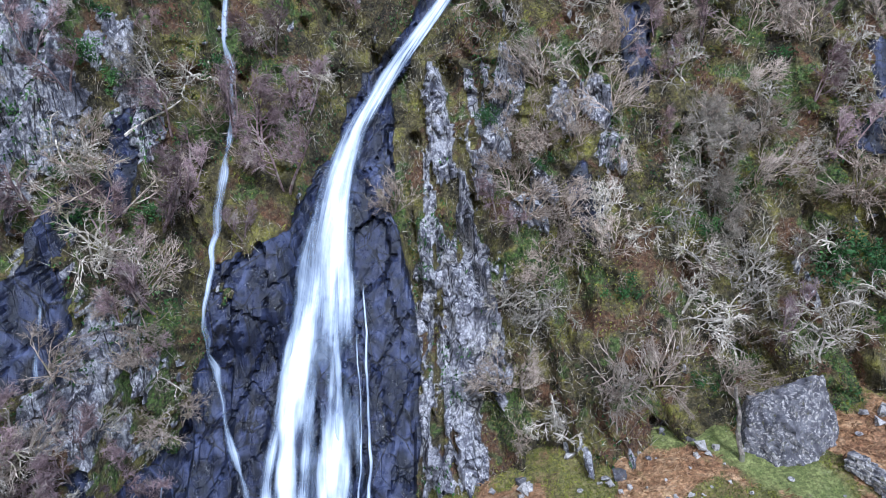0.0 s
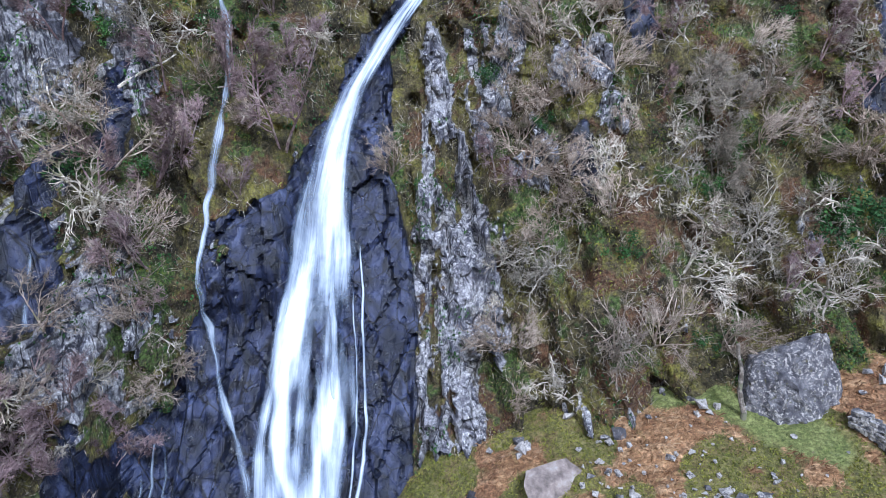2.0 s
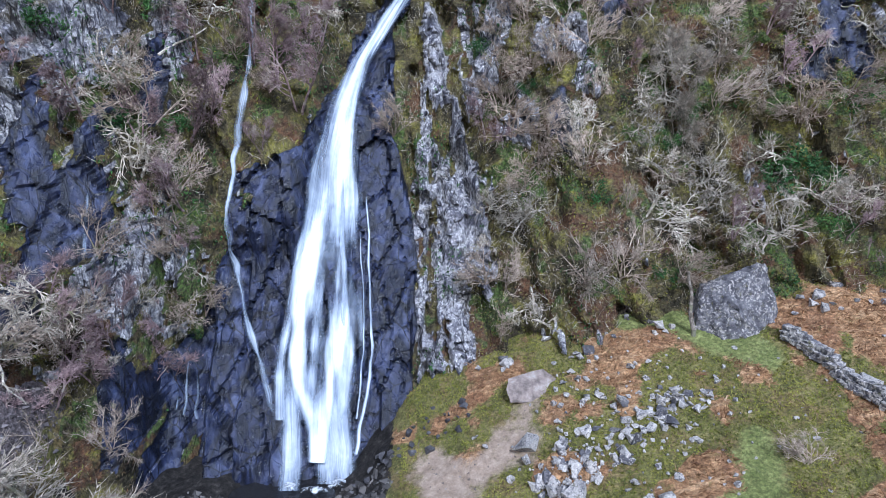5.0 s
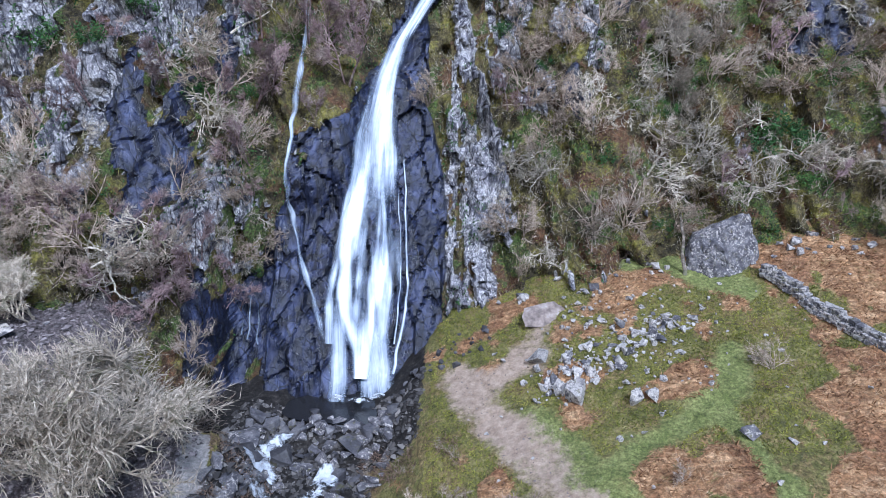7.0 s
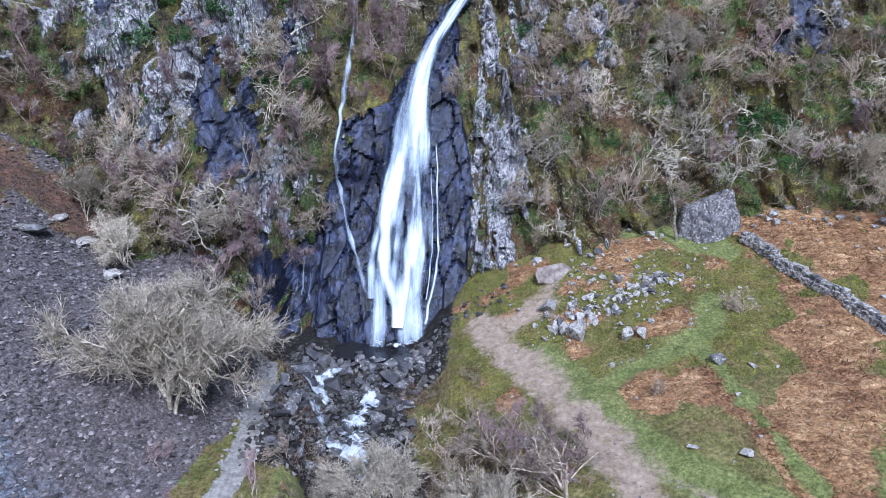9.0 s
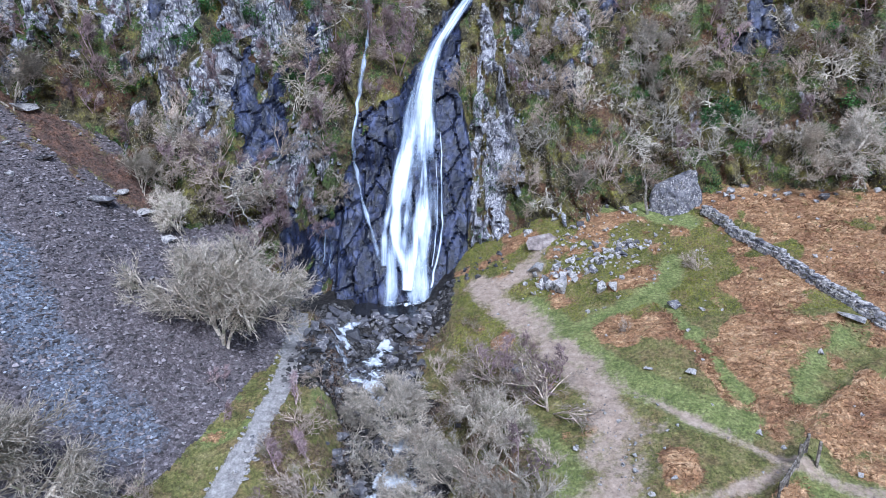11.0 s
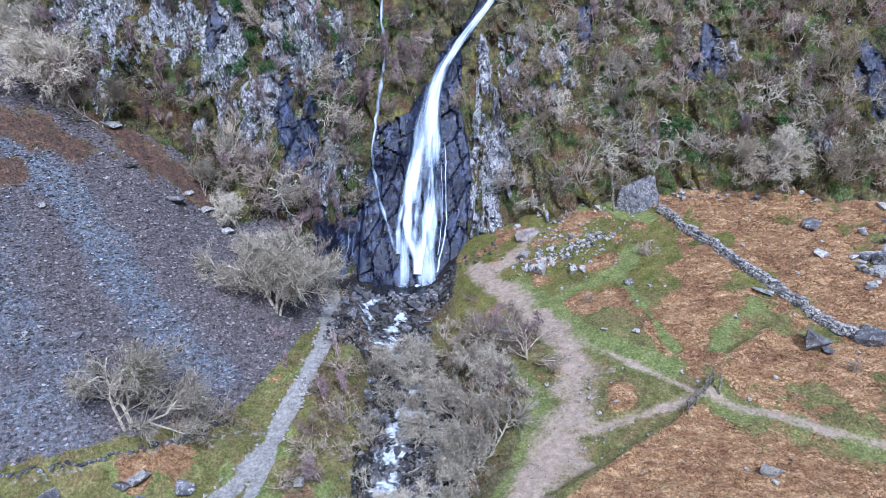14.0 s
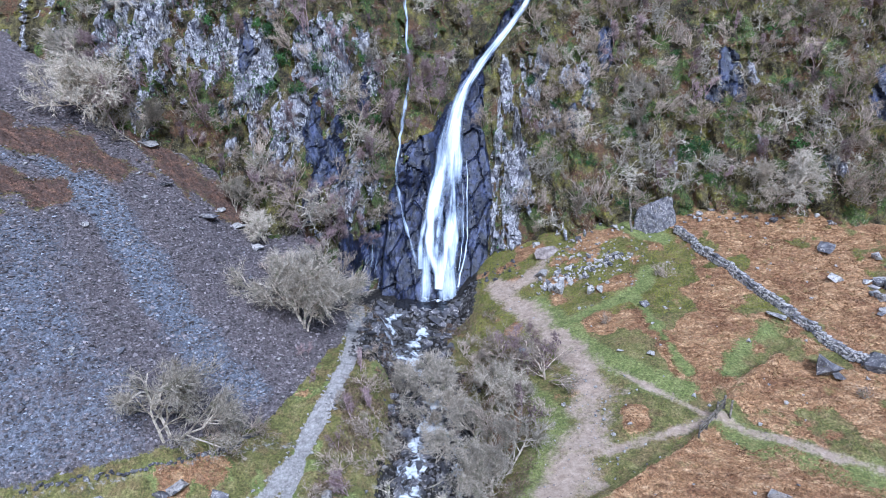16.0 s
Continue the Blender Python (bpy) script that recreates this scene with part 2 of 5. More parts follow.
def cover(x, y):
    """Shares of the ground's covers."""
    x, y = np.asarray(x, float), np.asarray(y, float)
    d = x - line(y, STREAM_Y, STREAM_X) + 1.1 * fbm(x / 2.2, y / 2.2, seed=77, octaves=3)
    big, mid = fbm(x / 7, y / 7, seed=71, octaves=4), fbm(x / 2.0, y / 2.0, seed=73, octaves=3)
    track = np.maximum(near(x, y, SOIL, 1.3, 0.8), np.maximum(0.85 * near(x, y, BRANCH), 0.8 * near(x, y, LINK)))
    track = np.maximum(track, 0.78 * near(x, y, ((((1.5, 20.5), (3.5, 22.5), (4.6, 24.5))), 0.9), 1.2, 1.0))
    track = np.maximum(track, 0.75 * near(x, y, ((((8.6, 3.5), (7.4, -1.0), (6.0, -5.0))), 1.9), 1.4, 1.2))
    track = np.clip(track * (0.92 + 0.5 * mid), 0, 1)
    lane = np.maximum(near(x, y, LANE, 0.3, 0.4), 0.9 * near(x, y, SPUR, 0.25, 0.12))
    lane = np.maximum(lane, 0.42 * near(x, y, LEDGE, 0.35, 0.3))
    bed = smooth(-4.6, -3.0, d) * smooth(4.0, 2.4, d) * smooth(27, 25, y)
    bed = np.maximum(bed, smooth(-13.6, -12.9, x + 0.5 * mid) * smooth(-5, -7, x) * smooth(6, 9, y) * smooth(27, 25, y))
    bed = np.maximum(bed, smooth(-20.5, -18.5, x) * smooth(-2.0, -3.2, x) * smooth(18, 20, y))
    foot = np.interp(x, (-60, -29.9, -24.3, -19.6, -17.8, -15.6, -15.2), (-24, -11.2, -7.2, -3.2, -0.4, 5.5, 9))
    stones = smooth(-0.7, 0.5, y - foot + 0.5 * mid) * smooth(-13.9, -14.7, x + 0.4 * mid)
    stones = stones * (1 - smooth(-21.5, -19, x) * smooth(16.5, 18.5, y))
    seam = away(x, y, ((-42.5, 13.2), (-38.9, 11.4), (-33.4, 8.8), (-29.1, 5.0), (-24.7, 2.4), (-21, 1.2)))
    slate = 0.9 * stones * smooth(3.6, 0.6, seam + 1.5 * mid + 0.8 * big)
    lower = (x + 41.8) * 0.61 + (y - 13.8) * 0.79
    slate = np.maximum(slate, 0.72 * stones * smooth(-2.5, -8, lower + 2.5 * big) * (0.75 + 0.6 * mid))
    slate = slate * (1 - 0.8 * smooth(1.5, 0.4, away(x, y, ((-37, 7.8), (-33.5, 4.9), (-29.5, 1.6))) + 1.2 * mid))
    upper = np.minimum(away(x, y, ((-60, 12), (-46, 12.5), (-42.2, 15.4), (-38.5, 15.3))), away(x, y, ((-50, 6), (-43, 6.8), (-41, 8.6))))
    upper = np.minimum(upper, away(x, y, ((-37.5, 21.5), (-34.5, 20.8), (-31, 21.6), (-29, 21.8))))
    heath = 0.9 * smooth(3.0, 0.2, upper + 2.4 * mid + 1.2 * big) * smooth(-17, -19, x)
    right = smooth(1.5, 3.5, d)
    strip = np.maximum(near(x, y, ((((3, 17.5), (6, 12.5), (9.5, 7.0), (15, 3))), 1.3), 1.2, 0.9),
                       np.maximum(near(x, y, ((((7.0, 13), (10.5, 15.3), (14.1, 17.2), (15, 20))), 0.8), 0.9, 0.7), near(x, y, ((((13, 17), (14.5, 10), (16, 5))), 0.5), 0.8, 0.7)))
    strip = np.maximum(strip, near(x, y, ((((10, 31), (13, 29.5), (15.5, 27.5), (17.5, 25.5))), 0.9), 0.8, 0.6))
    strip = np.maximum(strip, 0.8 * near(x, y, ((((3.2, 4), (5.5, 0), (3.5, -5), (1, -9))), 1.2), 1.0, 0.8))
    strip = np.maximum(strip, 0.9 * near(x, y, ((((19, 5.0), (21, 8), (24, 11))), 0.6), 1.0, 1.0))
    strip = np.maximum(strip, 0.7 * near(x, y, ((((17, -1), (21, -3), (26, -4.6), (32, -7))), 1.2), 1.0, 1.0))
    strip = np.maximum(strip, smooth(0.0, 0.25, mid + 0.4 * big) * smooth(-8, -10, x) * smooth(0.3, -0.8, y - foot) * smooth(9, 6, y))
    fern = np.full(x.shape, -1.0)
    for fx, fy, rx, ry in FERN_BEDS:
        fern = np.maximum(fern, 1 - np.hypot((x - fx) / rx, (y - fy) / ry))
    fern = np.maximum(fern, 0.2 * smooth(17, 21, x))
    below = np.where(x < 17, -0.6 + 0.76 * (x - 17), -1.8 - 0.34 * (x - 17))
    fern = np.maximum(fern, smooth(0.2, -1.2, y - below) * smooth(4, 7, x))
    fern = right * smooth(-0.06, 0.22, fern + 0.5 * mid + 0.35 * big - 0.07) * (1 - 0.85 * strip)
    fern = fern * smooth(3.5, 6, d)
    rust = 0.7 * smooth(-0.1, 0.2, big * 0.6 + mid * 0.8 - 0.22) * smooth(-9.5, -10.5, x) * smooth(0.3, -0.8, y - foot) * smooth(9, 6, y)
    return dict(track=track, lane=lane, bed=bed, stones=stones * (1 - heath), slate=slate * (1 - heath), heath=heath, fern=np.maximum(fern, rust), strip=strip)


def ground_z(x, y):
    x, y = np.asarray(x, float), np.asarray(y, float)
    c = cover(x, y)
    z = ground_plain(x, y)
    lumps = 0.28 * fbm(x / 2.6, y / 2.6, seed=81, octaves=4) + 0.25 * fbm(x / 8, y / 8, seed=83, octaves=2)
    flat = np.maximum(c["lane"], 0.7 * c["track"])
    z = z + lumps * (1 - 0.8 * flat) - 0.12 * flat + c["fern"] * (0.12 + 0.3 * fbm(x / 1.1 + 0.4 * y, y / 0.7, seed=89, octaves=3))
    z = z + c["stones"] * 0.22 * fbm(x / 0.7, y / 0.7, seed=85, octaves=3) + c["bed"] * 0.3 * fbm(x / 0.9, y / 0.9, seed=87, octaves=2)
    z = z + 0.35 * near(x, y, BANK, 0.5, 0.2) + 0.15 * smooth(1.6, 0.9, away(x, y, LANE[0])) * (1 - c["lane"])
    return z
# -- end land --

# ---- materials ----
class Nodes:
    """Short hand for a node material."""

    def __init__(self, name):
        self.mat = bpy.data.materials.new(name)
        self.mat.use_nodes = True
        self.tree = self.mat.node_tree
        self.tree.nodes.clear()
        self.out = self.tree.nodes.new("ShaderNodeOutputMaterial")
        self.co = self.tree.nodes.new("ShaderNodeTexCoord").outputs["Object"]

    def put(self, socket, v):
        if isinstance(v, bpy.types.NodeSocket):
            self.tree.links.new(v, socket)
        elif isinstance(v, (tuple, list)) and len(v) == 3 and socket.type == "RGBA":
            socket.default_value = (*v, 1)
        else:
            socket.default_value = v

    def attr(self, name):
        n = self.tree.nodes.new("ShaderNodeAttribute")
        n.attribute_name = name
        return n.outputs["Fac"]

    def rand(self):
        return self.tree.nodes.new("ShaderNodeObjectInfo").outputs["Random"]

    def island(self):
        return self.tree.nodes.new("ShaderNodeNewGeometry").outputs["Random Per Island"]

    def place(self):
        return self.tree.nodes.new("ShaderNodeNewGeometry").outputs["Position"]

    def stretch(self, v, s, r=(0, 0, 0)):
        n = self.tree.nodes.new("ShaderNodeMapping")
        self.put(n.inputs[0], v)
        n.inputs["Scale"].default_value = s
        n.inputs["Rotation"].default_value = r
        return n.outputs[0]

    def noise(self, scale, detail=4, rough=0.6, v=None, warp=0.0):
        n = self.tree.nodes.new("ShaderNodeTexNoise")
        self.put(n.inputs["Vector"], v or self.co)
        n.inputs["Scale"].default_value, n.inputs["Detail"].default_value, n.inputs["Roughness"].default_value = scale, detail, rough
        n.inputs["Distortion"].default_value = warp
        return n.outputs["Fac"]

    def cell(self, scale, v=None, feature="F1"):
        n = self.tree.nodes.new("ShaderNodeTexVoronoi")
        n.feature = feature
        self.put(n.inputs["Vector"], v or self.co)
        n.inputs["Scale"].default_value = scale
        return n.outputs["Distance"]

    def ramp(self, f, *stops):
        n = self.tree.nodes.new("ShaderNodeValToRGB")
        self.put(n.inputs[0], f)
        e = n.color_ramp.elements
        while len(e) < len(stops):
            e.new(0.5)
        for el, (p, c) in zip(e, stops):
            el.position = p
            el.color = (*c, 1) if isinstance(c, (tuple, list)) else (c, c, c, 1)
        return n.outputs[0]

    def step(self, f, a, b):
        n = self.tree.nodes.new("ShaderNodeMapRange")
        n.interpolation_type = "SMOOTHSTEP"
        self.put(n.inputs[0], f)
        n.inputs[1].default_value, n.inputs[2].default_value = (a, b) if a < b else (b, a)
        n.inputs[3].default_value, n.inputs[4].default_value = (0, 1) if a < b else (1, 0)
        return n.outputs[0]

    def mix(self, f, a, b, mode="MIX"):
        n = self.tree.nodes.new("ShaderNodeMix")
        n.data_type, n.blend_type = "RGBA", mode
        self.put(n.inputs[0], f), self.put(n.inputs[6], a), self.put(n.inputs[7], b)
        return n.outputs[2]

    def calc(self, op, a, b=0.0):
        n = self.tree.nodes.new("ShaderNodeMath")
        n.operation = op
        self.put(n.inputs[0], a), self.put(n.inputs[1], b)
        return n.outputs[0]

    def bump(self, h, strength, distance):
        n = self.tree.nodes.new("ShaderNodeBump")
        self.put(n.inputs["Height"], h)
        n.inputs["Strength"].default_value, n.inputs["Distance"].default_value = strength, distance
        return n.outputs[0]

    def done(self, colour, rough=0.85, normal=None, metal=0.0, spec=0.5, alpha=None):
        b = self.tree.nodes.new("ShaderNodeBsdfPrincipled")
        self.put(b.inputs["Base Color"], colour), self.put(b.inputs["Roughness"], rough), self.put(b.inputs["Metallic"], metal)
        self.put(b.inputs["Specular IOR Level"], spec)
        if normal:
            self.put(b.inputs["Normal"], normal)
        if alpha is not None:
            self.put(b.inputs["Alpha"], alpha)
        self.tree.links.new(b.outputs[0], self.out.inputs[0])
        return self.mat


def lichen_rock(n, scale=1.0, white=0.5):
    """Grey-violet slate with pale lichen blotches: its colour."""
    base = n.ramp(n.noise(0.9 * scale, 6, 0.65), (0.3, (0.035, 0.034, 0.042)), (0.5, (0.12, 0.115, 0.13)), (0.7, (0.28, 0.27, 0.28)))
    blotch = n.step(n.noise(2.6 * scale, 6, 0.75, warp=0.3), 0.64 - 0.2 * white, 0.69 - 0.18 * white)
    blotch = n.calc("MULTIPLY", blotch, n.step(n.noise(0.55 * scale, 4, 0.6), 0.5 - 0.14 * white, 0.6 - 0.12 * white))
    c = n.mix(blotch, base, n.ramp(n.noise(6 * scale, 3), (0.3, (0.32, 0.3, 0.285)), (0.7, (0.64, 0.6, 0.57))))
    mossy = n.step(n.noise(1.4 * scale, 4, 0.6), 0.6, 0.68)
    c = n.mix(n.calc("MULTIPLY", mossy, 0.7), c, (0.10, 0.095, 0.03))
    return n.mix(0.8, c, n.ramp(n.noise(9 * scale, 5, 0.8), (0.32, 0.45), (0.5, 1.0), (0.68, 1.45)), "MULTIPLY")


def make_cliff_mat():
    n = Nodes("cliff_rock_and_growth")
    up = n.stretch(n.co, (1.0, 1.0, 0.35))
    rock = n.ramp(n.noise(0.8, 7, 0.68, v=up), (0.34, (0.02, 0.02, 0.032)), (0.45, (0.1, 0.1, 0.13)), (0.54, (0.23, 0.225, 0.26)), (0.68, (0.5, 0.49, 0.53)))
    lich = n.calc("MULTIPLY", n.step(n.noise(3.2, 7, 0.75, v=n.stretch(n.co, (1, 1, 0.45)), warp=0.15), 0.46, 0.54), n.step(n.noise(0.5, 4, 0.6), 0.34, 0.5))
    rock = n.mix(lich, rock, n.ramp(n.noise(7, 3), (0.3, (0.42, 0.41, 0.43)), (0.7, (0.74, 0.73, 0.75))))
    rock = n.mix(n.step(n.noise(0.55, 4), 0.55, 0.66), rock, n.mix(0.5, rock, (0.12, 0.10, 0.05)))
    # near-black wet rock; its blue upper stops paint the sky's sheen into the colour
    wet_sheen = n.ramp(n.noise(1.1, 6, 0.6, v=up, warp=0.4), (0.3, (0.004, 0.005, 0.012)), (0.45, (0.008, 0.011, 0.027)), (0.55, (0.025, 0.032, 0.076)), (0.7, (0.085, 0.104, 0.205)))
    grow = n.ramp(n.noise(0.5, 6, 0.7), (0.34, (0.008, 0.007, 0.004)), (0.44, (0.035, 0.03, 0.012)), (0.52, (0.12, 0.1, 0.04)), (0.6, (0.21, 0.19, 0.045)), (0.72, (0.4, 0.37, 0.075)))
    grow = n.mix(n.step(n.noise(0.3, 4), 0.54, 0.6), grow, n.ramp(n.noise(2.5, 4), (0.3, (0.06, 0.03, 0.016)), (0.7, (0.2, 0.1, 0.05))))
    grow = n.mix(n.step(n.noise(0.36, 3, v=n.stretch(n.co, (1, 1, 1), (0, 0, 1.1))), 0.55, 0.61), grow, n.ramp(n.noise(3, 4), (0.3, (0.03, 0.05, 0.014)), (0.7, (0.12, 0.19, 0.04))))
    grow = n.mix(n.calc("MULTIPLY", n.step(n.noise(5, 5, 0.75), 0.45, 0.62), 0.55), grow, (0.16, 0.135, 0.085))
    c = n.mix(n.step(n.calc("ADD", n.attr("rock"), n.calc("MULTIPLY", n.calc("SUBTRACT", n.noise(4, 5, 0.7), 0.5), 0.9)), 0.4, 0.6), grow, rock)
    grain = n.ramp(n.noise(6, 6, 0.85), (0.36, 0.25), (0.5, 0.95), (0.64, 1.9))
    c = n.mix(0.85, c, grain, "MULTIPLY")
    lines = n.tree.nodes.new("ShaderNodeMix")
    lines.data_type = "VECTOR"
    lines.inputs[0].default_value = 0.25
    n.put(lines.inputs[4], n.stretch(n.co, (1.1, 1.1, 0.2), (0, 0.12, 0)))
    n.put(lines.inputs[5], n.tree.nodes.new("ShaderNodeTexNoise").outputs["Color"])
    crack = n.step(n.cell(1.5, lines.outputs[1], "DISTANCE_TO_EDGE"), 0.012, 0.05)
    c = n.mix(n.calc("MULTIPLY", n.calc("MULTIPLY", n.attr("rock"), n.step(n.noise(1.1, 4), 0.42, 0.6)), n.calc("SUBTRACT", 1.0, crack)), c, (0.025, 0.022, 0.025))
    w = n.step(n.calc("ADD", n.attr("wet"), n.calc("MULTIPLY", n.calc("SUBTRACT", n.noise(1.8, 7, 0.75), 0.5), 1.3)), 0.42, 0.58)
    c = n.mix(w, c, n.mix(n.calc("MULTIPLY", n.step(n.noise(0.7, 4), 0.5, 0.62), n.calc("SUBTRACT", 1.0, crack)), wet_sheen, (0.004, 0.004, 0.006)))
    bent = n.tree.nodes.new("ShaderNodeMix")
    bent.data_type = "VECTOR"
    bent.inputs[0].default_value = 0.3
    n.put(bent.inputs[4], n.stretch(n.co, (1.0, 1.0, 0.6), (0, 0.3, 0)))
    n.put(bent.inputs[5], n.tree.nodes.new("ShaderNodeTexNoise").outputs["Color"])
    joint = n.calc("SUBTRACT", 1.0, n.step(n.cell(0.8, bent.outputs[1], "DISTANCE_TO_EDGE"), 0.006, 0.03))
    c = n.mix(n.calc("MULTIPLY", n.calc("MULTIPLY", w, joint), 0.9), c, (0.004, 0.004, 0.007))
    rough = n.calc("SUBTRACT", 0.92, n.calc("MULTIPLY", w, n.ramp(n.noise(2.5, 5), (0.35, 0.46), (0.65, 0.7))))
    h = n.calc("ADD", n.noise(1.6, 9, 0.72, v=up), n.calc("MULTIPLY", n.cell(1.8, n.stretch(n.co, (1, 1, 0.5))), 0.5))
    h = n.calc("ADD", h, n.calc("MULTIPLY", crack, 0.12))
    h = n.calc("MULTIPLY", h, n.calc("SUBTRACT", 1.0, n.calc("MULTIPLY", w, 0.6)))
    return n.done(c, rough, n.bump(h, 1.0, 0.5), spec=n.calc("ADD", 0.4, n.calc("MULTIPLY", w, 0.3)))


def make_ground_mat():
    n = Nodes("hillside_ground")
    grass = n.ramp(n.noise(0.8, 6, 0.7), (0.3, (0.06, 0.062, 0.02)), (0.5, (0.15, 0.142, 0.046)), (0.7, (0.27, 0.23, 0.1)))
    grass = n.mix(n.calc("MULTIPLY", n.step(n.noise(0.7, 5, 0.65), 0.46, 0.6), 0.8), grass, n.ramp(n.noise(3, 4), (0.3, (0.1, 0.072, 0.03)), (0.7, (0.26, 0.19, 0.09))))
    lawn = n.ramp(n.noise(1.2, 5, 0.65), (0.3, (0.105, 0.13, 0.034)), (0.7, (0.24, 0.255, 0.09)))
    drift = n.stretch(n.co, (0.55, 1.7, 1), (0, 0, 0.45))
    fern = n.ramp(n.noise(1.3, 7, 0.75, v=drift), (0.32, (0.12, 0.062, 0.032)), (0.48, (0.31, 0.175, 0.085)), (0.68, (0.56, 0.38, 0.215)))
    fern = n.mix(n.calc("MULTIPLY", n.step(n.noise(0.35, 4, 0.6), 0.48, 0.62), 0.6), fern, n.ramp(n.noise(2.5, 6, 0.75), (0.3, (0.075, 0.034, 0.02)), (0.7, (0.26, 0.125, 0.065))))
    fern = n.mix(n.calc("MULTIPLY", n.step(n.noise(0.9, 5, 0.7), 0.56, 0.66), 0.6), fern, (0.2, 0.17, 0.06))
    soil = n.ramp(n.noise(2, 7, 0.7), (0.3, (0.26, 0.19, 0.14)), (0.7, (0.52, 0.41, 0.32)))
    lane = n.ramp(n.noise(2.5, 6, 0.7), (0.3, (0.2, 0.185, 0.175)), (0.7, (0.43, 0.405, 0.385)))
    pebble = n.cell(4.5)
    stone = n.ramp(n.noise(3.2, 8, 0.8), (0.3, (0.044, 0.036, 0.036)), (0.5, (0.128, 0.108, 0.112)), (0.72, (0.27, 0.238, 0.25)))
    slate = n.ramp(n.noise(3.5, 8, 0.8), (0.3, (0.06, 0.066, 0.085)), (0.5, (0.155, 0.168, 0.205)), (0.72, (0.34, 0.37, 0.44)))
    bed = n.ramp(n.noise(1.6, 7, 0.75), (0.3, (0.006, 0.005, 0.005)), (0.5, (0.02, 0.018, 0.017)), (0.7, (0.07, 0.062, 0.056)))
    heath = n.ramp(n.noise(1.1, 7, 0.7), (0.3, (0.04, 0.028, 0.024)), (0.48, (0.11, 0.072, 0.058)), (0.62, (0.19, 0.105, 0.07)), (0.76, (0.11, 0.11, 0.05)))
    jag = n.calc("MULTIPLY", n.calc("SUBTRACT", n.noise(2.2, 7, 0.8), 0.5), 1.9)

    def edge(name):
        return n.step(n.calc("ADD", n.attr(name), jag), 0.4, 0.6)

    c = n.mix(n.step(n.calc("ADD", n.attr("strip"), jag), 0.2, 0.9), grass, lawn)
    c = n.mix(edge("fern"), c, fern)
    c = n.mix(edge("stones"), c, stone)
    c = n.mix(n.step(n.calc("ADD", n.attr("slate"), jag), 0.1, 0.9), c, slate)
    c = n.mix(n.step(n.calc("ADD", n.attr("heath"), jag), 0.2, 0.8), c, heath)
    c = n.mix(edge("bed"), c, bed)
    c = n.mix(0.75, c, n.ramp(n.noise(5, 6, 0.85), (0.36, 0.35), (0.5, 1.0), (0.64, 1.7)), "MULTIPLY")
    c = n.mix(n.step(n.calc("ADD", n.attr("track"), jag), 0.22, 0.85), c, soil)
    c = n.mix(edge("lane"), c, lane)
    c = n.mix(0.3, c, n.ramp(n.noise(5, 6, 0.85), (0.36, 0.35), (0.5, 1.0), (0.64, 1.7)), "MULTIPLY")
    h = n.calc("ADD", n.noise(2.2, 8, 0.75), n.calc("MULTIPLY", n.calc("MULTIPLY", pebble, 0.6), n.attr("stones")))
    return n.done(c, 0.9, n.bump(h, 0.8, 0.22), spec=0.3)


def make_rock_mat(name, scale, white, dark=0.0):
    n = Nodes(name)
    n.co = n.place()
    c = lichen_rock(n, scale, white)
    tone = n.ramp(n.rand(), (0.0, 0.72 - 0.4 * dark), (1.0, 1.15 - 0.5 * dark))
    c = n.mix(1.0, c, tone, "MULTIPLY")
    return n.done(c, 0.85 - 0.35 * dark, n.bump(n.noise(3.5 * scale, 7, 0.7), 0.7, 0.12))


def make_water_mat():
    n = Nodes("falling_water")
    u, v = n.attr("across"), n.attr("along")
    join = n.tree.nodes.new("ShaderNodeCombineXYZ")
    n.put(join.inputs[0], u), n.put(join.inputs[1], v)
    w = join.outputs[0]
    fine = n.noise(1.0, 7, 0.68, v=n.stretch(w, (3.2, 0.22, 1)), warp=0.9)
    wide = n.noise(1.0, 4, 0.55, v=n.stretch(w, (1.0, 0.16, 1)), warp=0.8)
    puff = n.noise(1.3, 5, 0.6, v=n.stretch(n.place(), (1.2, 1.2, 0.45)), warp=0.5)
    f = n.calc("ADD", n.calc("MULTIPLY", fine, 0.55), n.calc("MULTIPLY", wide, 0.4))
    f = n.calc("ADD", f, n.calc("MULTIPLY", puff, 0.22))
    f = n.calc("ADD", f, n.calc("SUBTRACT", n.attr("dense"), 0.5))
    a = n.step(f, 0.34, 1.02)
    c = n.ramp(f, (0.45, (0.34, 0.44, 0.62)), (0.72, (0.56, 0.65, 0.8)), (0.98, (0.84, 0.88, 0.93)))
    return n.done(c, 0.5, n.bump(fine, 0.4, 0.08), alpha=a)


def make_foam_mat():
    n = Nodes("white_water")
    f = n.noise(1.6, 6, 0.7, v=n.place(), warp=0.6)
    a = n.step(n.calc("ADD", f, n.calc("SUBTRACT", n.attr("dense"), 0.5)), 0.4, 0.66)
    return n.done(n.ramp(f, (0.4, (0.4, 0.43, 0.48)), (0.6, (0.72, 0.76, 0.82))), 0.4, n.bump(f, 0.6, 0.1), alpha=a)


CLIFF, GROUND = make_cliff_mat(), make_ground_mat()
ROCK, PALE_ROCK, DARK_ROCK = make_rock_mat("lichened_rock", 1.8, 0.6), make_rock_mat("pale_rock", 2.0, 1.2), make_rock_mat("wet_stream_rock", 0.8, 0.25, 0.6)
WATER, FOAM = make_water_mat(), make_foam_mat()


